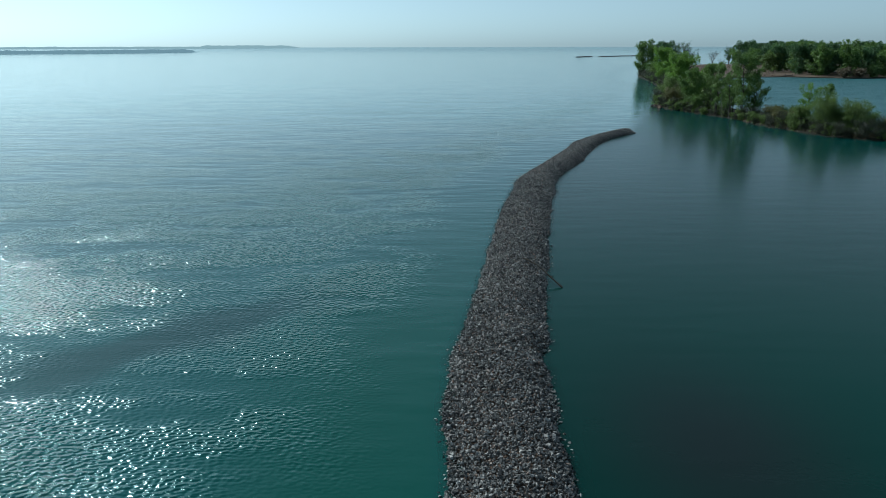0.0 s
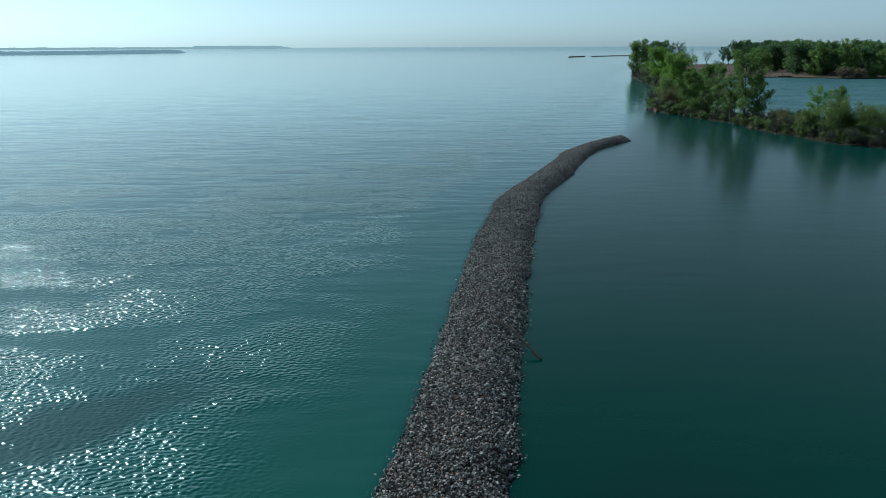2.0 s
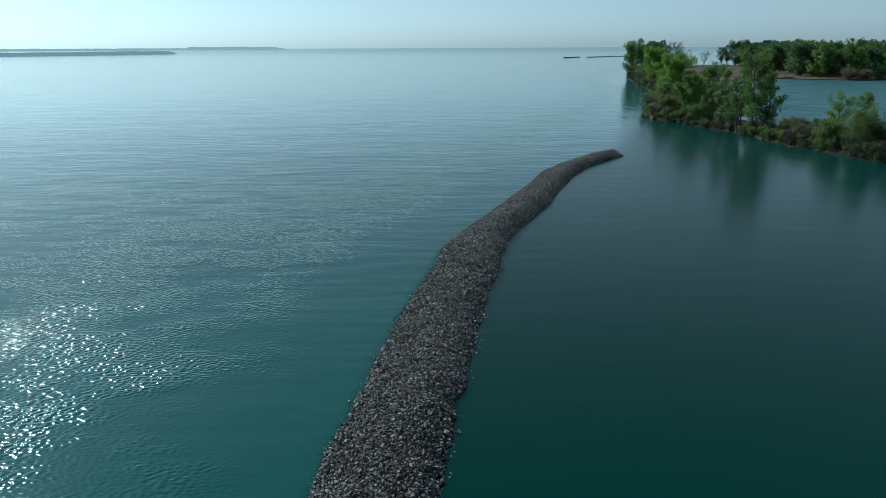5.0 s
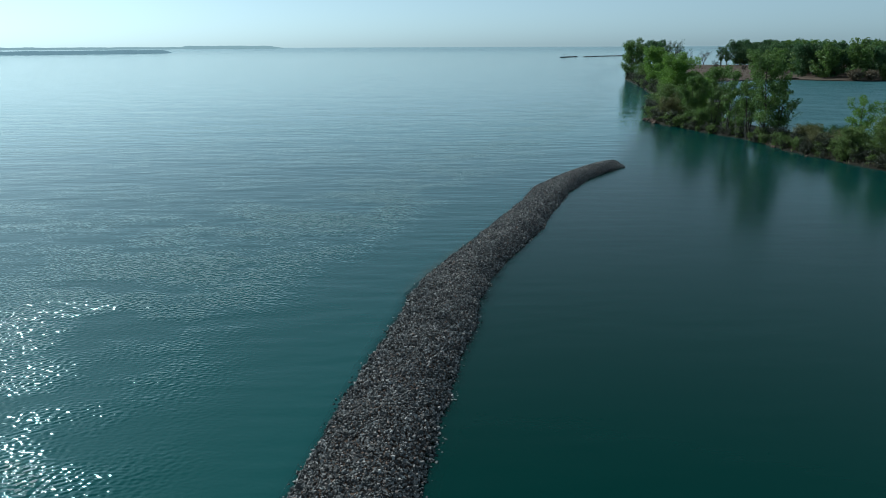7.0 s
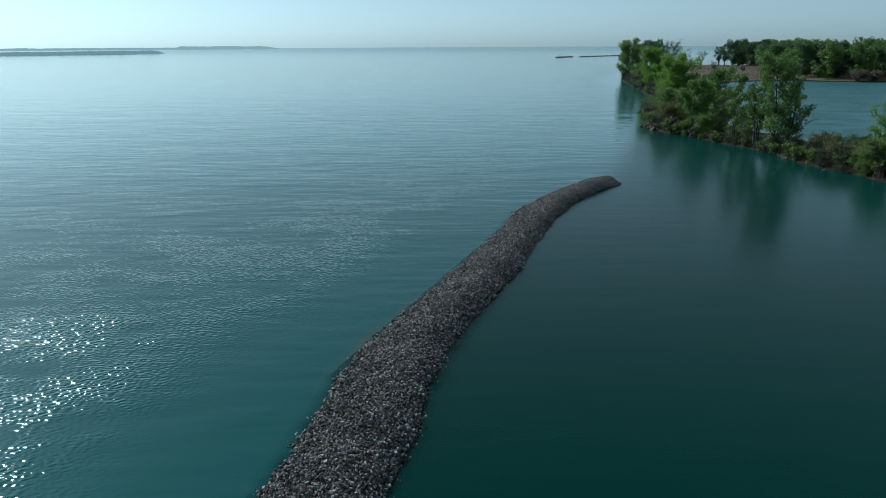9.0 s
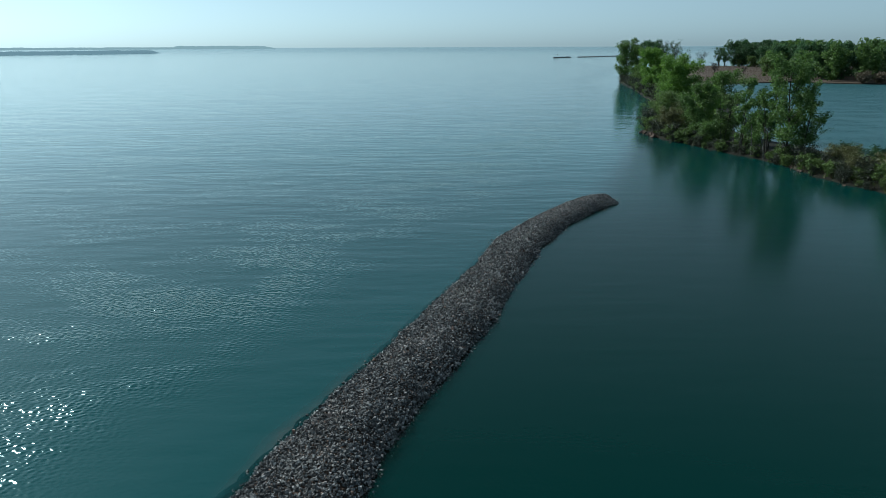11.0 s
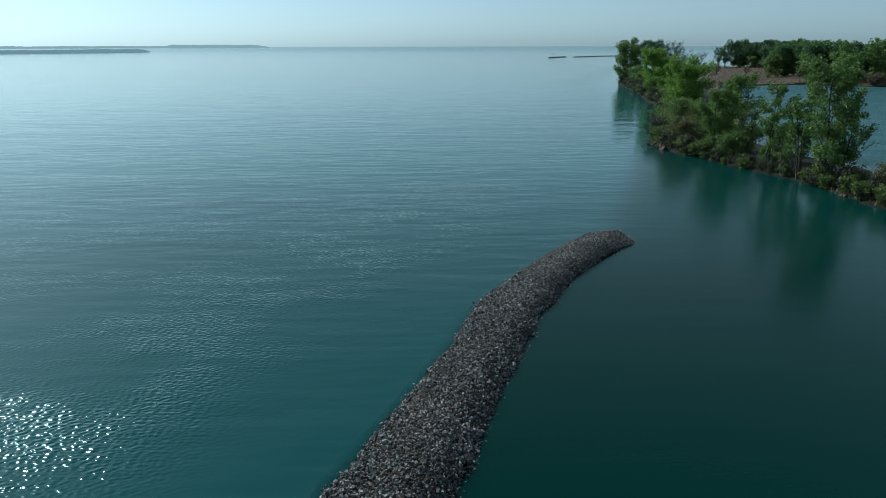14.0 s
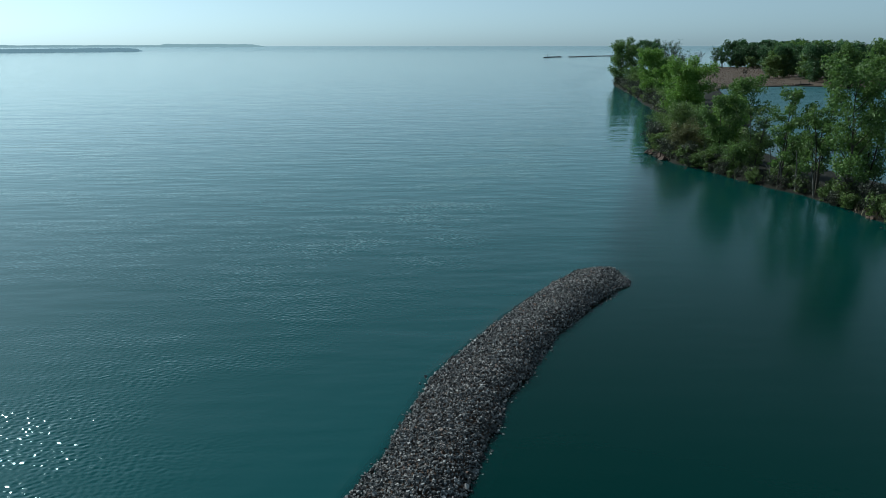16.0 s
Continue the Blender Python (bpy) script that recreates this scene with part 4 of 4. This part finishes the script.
    for i in np.where(single)[0]:
        ob = part("stone", meshes[which[i] % 20], root)
        t = Matrix([list(map(float, row)) for row in turn[i]]).to_4x4()
        ob.matrix_basis = Matrix.Translation((*map(float, at_xy[i]), float(z[i]))) @ t @ Matrix.Scale(float(size[i]), 4)
    return shapes, tri


SHAPES, TRI = build_breakwater()


def rubble(name, label, xy, z, size, seed, category="stones"):
    rng = np.random.default_rng(seed)
    n = len(xy)
    v = np.einsum("nij,nkj->nki", turned(rng, n), SHAPES[rng.integers(0, 40, n)] * size[:, None, None])
    v += np.column_stack([xy, z])[:, None]
    f = TRI[None] + 8 * np.arange(n)[:, None, None]
    tagged(new(name, mesh_from(name, v.reshape(-1, 3), f.reshape(-1, 3), WET_GAP_STONE)), label, category, kind="stuff")


# stones along the bank of the spit
srng = np.random.default_rng(23)
bank = along_shore(108, 182, 70, 0.7, 24)
rubble("bank_stones", "grey stones along the waterline of the spit", bank, srng.uniform(-0.05, 0.12, 70), np.clip(srng.lognormal(-2.3, 0.4, 70), 0.05, 0.2), 25)


head = np.column_stack([srng.uniform(47.6, 49.6, 26), srng.uniform(164.5, 171.5, 26)])
rubble("head_stones", "flat dark stones at the head of the spit", head, srng.uniform(0, 0.25, 26), srng.uniform(0.22, 0.5, 26), 27)


# far breakwaters
def far_breakwater(points, seed):
    rng = np.random.default_rng(seed)
    line = smooth_line(points, 2.0)
    d = np.gradient(line, axis=0)
    d /= np.linalg.norm(d, axis=1)[:, None]
    nrm = np.stack([d[:, 1], -d[:, 0]], 1)
    w = 1.8 + rng.uniform(-0.3, 0.3, (len(line), 1))
    root = tagged(new("far_breakwater"), "low dark stone breakwater far out in the lake", "breakwater", "far breakwaters")
    part("core", mound_mesh("core", line - nrm * w, line + nrm * w, lambda o, h: np.where(np.abs(o) < h, 0.6 * (1 - (np.abs(o) / h) ** 2.5), -(np.abs(o) / h - 1)), STONE, seed, 0.14), root)
    n = 700
    k = rng.integers(0, len(line), n)
    q = rng.uniform(-1, 1, n)
    size = rng.uniform(0.22, 0.5, n)
    v = np.einsum("nij,nkj->nki", turned(rng, n), SHAPES[rng.integers(0, 40, n)] * size[:, None, None])
    v += np.column_stack([line[k] + nrm[k] * (q * w[k, 0])[:, None], 0.5 * (1 - np.abs(q) ** 2.5)])[:, None]
    f = TRI[None] + 8 * np.arange(n)[:, None, None]
    part("rubble", mesh_from("rubble", v.reshape(-1, 3), f.reshape(-1, 3), STONE), root, kind="stuff")


far_breakwater([(147, 855), (158, 878), (170, 893)], 61)
far_breakwater([(180, 892), (206, 922), (232, 950), (330, 1010)], 62)


# a small marker post on the far breakwater
marker = tagged(new("marker_post"), "thin pale marker post on the far stone breakwater", "marker post")
marker.matrix_basis = pose(151.5, 864.5, 0.4)
shaft, top_mark = Tubes(), Tubes()
shaft.add([(0, 0, -0.3), (0, 0, 1.2), (0, 0, 2.6)], [0.14, 0.12, 0.1], 8)
top_mark.add([(0, 0, 2.6), (0, 0, 2.75), (0, 0, 3.3), (0, 0, 3.4)], [0.12, 0.42, 0.42, 0.12], 8)
part("shaft", shaft.mesh("shaft", PALE), marker)
part("top_mark", top_mark.mesh("top_mark", PALE), marker, "pale round top mark")


# ---------------------------------------------------------------- driftwood on the breakwater
def driftwood(name, label, points, r0, r1, forks, seed, wood=None):
    rng = np.random.default_rng(seed)
    root = tagged(new(name), label, "driftwood")
    t = Tubes()
    line = smooth_line(points, 0.12)
    line = line + rng.normal(0, 0.008, line.shape)
    t.add(line, np.linspace(r0, r1, len(line)) * rng.uniform(0.88, 1.12, len(line)), 8)
    part("stem", t.mesh("stem", wood or DRIFT), root)
    for at_u, d, ln in forks:
        b = Tubes()
        p = line[int(at_u * (len(line) - 1))]
        path = limb_path(rng, p, np.array(d) / np.linalg.norm(d), ln, 6, 0.05)
        b.add(path, np.linspace(r1 * 1.1, 0.012, 6), 6)
        part("fork", b.mesh("fork", wood or DRIFT), root)


driftwood("driftwood_log", "dark bare driftwood branch lying across the stones into the water",
          [(4.5, 42.8, 0.93), (5.0, 42.0, 0.92), (5.5, 41.2, 0.72), (6.0, 40.45, 0.4), (6.55, 39.75, 0.03)], 0.036, 0.052,
          [(0.72, (0.5, 0.25, 0.1), 0.3), (0.15, (-0.6, 0.8, 0.1), 0.7)], 33)
driftwood("driftwood_branch", "pale thin driftwood branch at the bank of the spit",
          [(60.4, 109.9, 0.35), (59.2, 110.6, 0.2), (58.0, 111.6, 0.05)], 0.07, 0.05, [(0.4, (-0.5, -0.5, 0.6), 1.2)], 34)
driftwood("driftwood_branch", "dead branch hanging from the bank into the water",
          [(54.4, 146.8, 1.6), (53.6, 146.2, 0.9), (52.8, 145.6, 0.05)], 0.06, 0.04, [(0.4, (-0.3, -0.6, -0.5), 1.4)], 35)
driftwood("driftwood_log", "weathered log on the stones at the head of the spit",
          [(47.3, 170.6, 0.12), (48.4, 169.8, 0.3), (50.0, 168.9, 0.42)], 0.13, 0.09, [(0.5, (-0.4, -0.7, 0.3), 1.0)], 36)
driftwood("driftwood_log", "dark log stranded on the lagoon shore",
          [(146.5, 326.3, 0.35), (149.5, 326.0, 0.6), (153.0, 326.6, 0.4)], 0.28, 0.18, [(0.3, (-0.2, 0.2, 0.9), 1.6), (0.75, (0.4, 0.1, 0.7), 1.1)], 37)


# bleached dead stems that lean out of the bank among the saplings
for x, y, tall, lean, seed in ((53.5, 148.6, 3.6, -0.5, 41), (53.9, 146.6, 2.8, 0.3, 42), (54.2, 144.6, 4.2, -0.3, 43), (54.6, 141.8, 3.2, 0.4, 44)):
    driftwood("dead_sapling", "bleached dead sapling standing at the water's edge",
              [(x, y, 0.0), (x - 0.2, y + lean * 0.4, tall * 0.5), (x - 0.5, y + lean, tall)], 0.06, 0.03,
              [(0.45, (-0.4, 0.5, 0.8), 1.1), (0.7, (0.3, -0.6, 0.9), 0.8)], seed, PALE)


# tan brush on the lagoon shore, a small bush on the spit's bank
BRUSH = "brush on the lagoon shore"
at(plant("shrub", 84, 3.4, 3.4, LEAF_TAN, "tan dry brush on the lagoon shore", "shrub", base=0.02, stems=8, limbs=6, leaves=1600, leaf=0.4, group=BRUSH, peak=0.5), 168.0, 314.5)
at(plant("shrub", 85, 3.0, 3.2, LEAF_TAN, "low tan brush beside the wood", "shrub", base=0.02, stems=8, limbs=6, leaves=1500, leaf=0.4, group=BRUSH, peak=0.5), 174.0, 314.0)
at(plant("shrub", 86, 5.0, 3.4, LEAF_OLIVE, "olive bush at the lagoon shore", "shrub", base=0.02, stems=6, limbs=7, leaves=1700, leaf=0.4, group=BRUSH, peak=0.5), 181.0, 315.0)
at(plant("shrub", 87, 1.7, 1.3, LEAF_OLIVE, "small pale-green bush at the waterline", "shrub", base=0.02, stems=5, limbs=6, leaves=1500, leaf=0.12, group=SCRUB, peak=0.5), 50.4, 158.6)


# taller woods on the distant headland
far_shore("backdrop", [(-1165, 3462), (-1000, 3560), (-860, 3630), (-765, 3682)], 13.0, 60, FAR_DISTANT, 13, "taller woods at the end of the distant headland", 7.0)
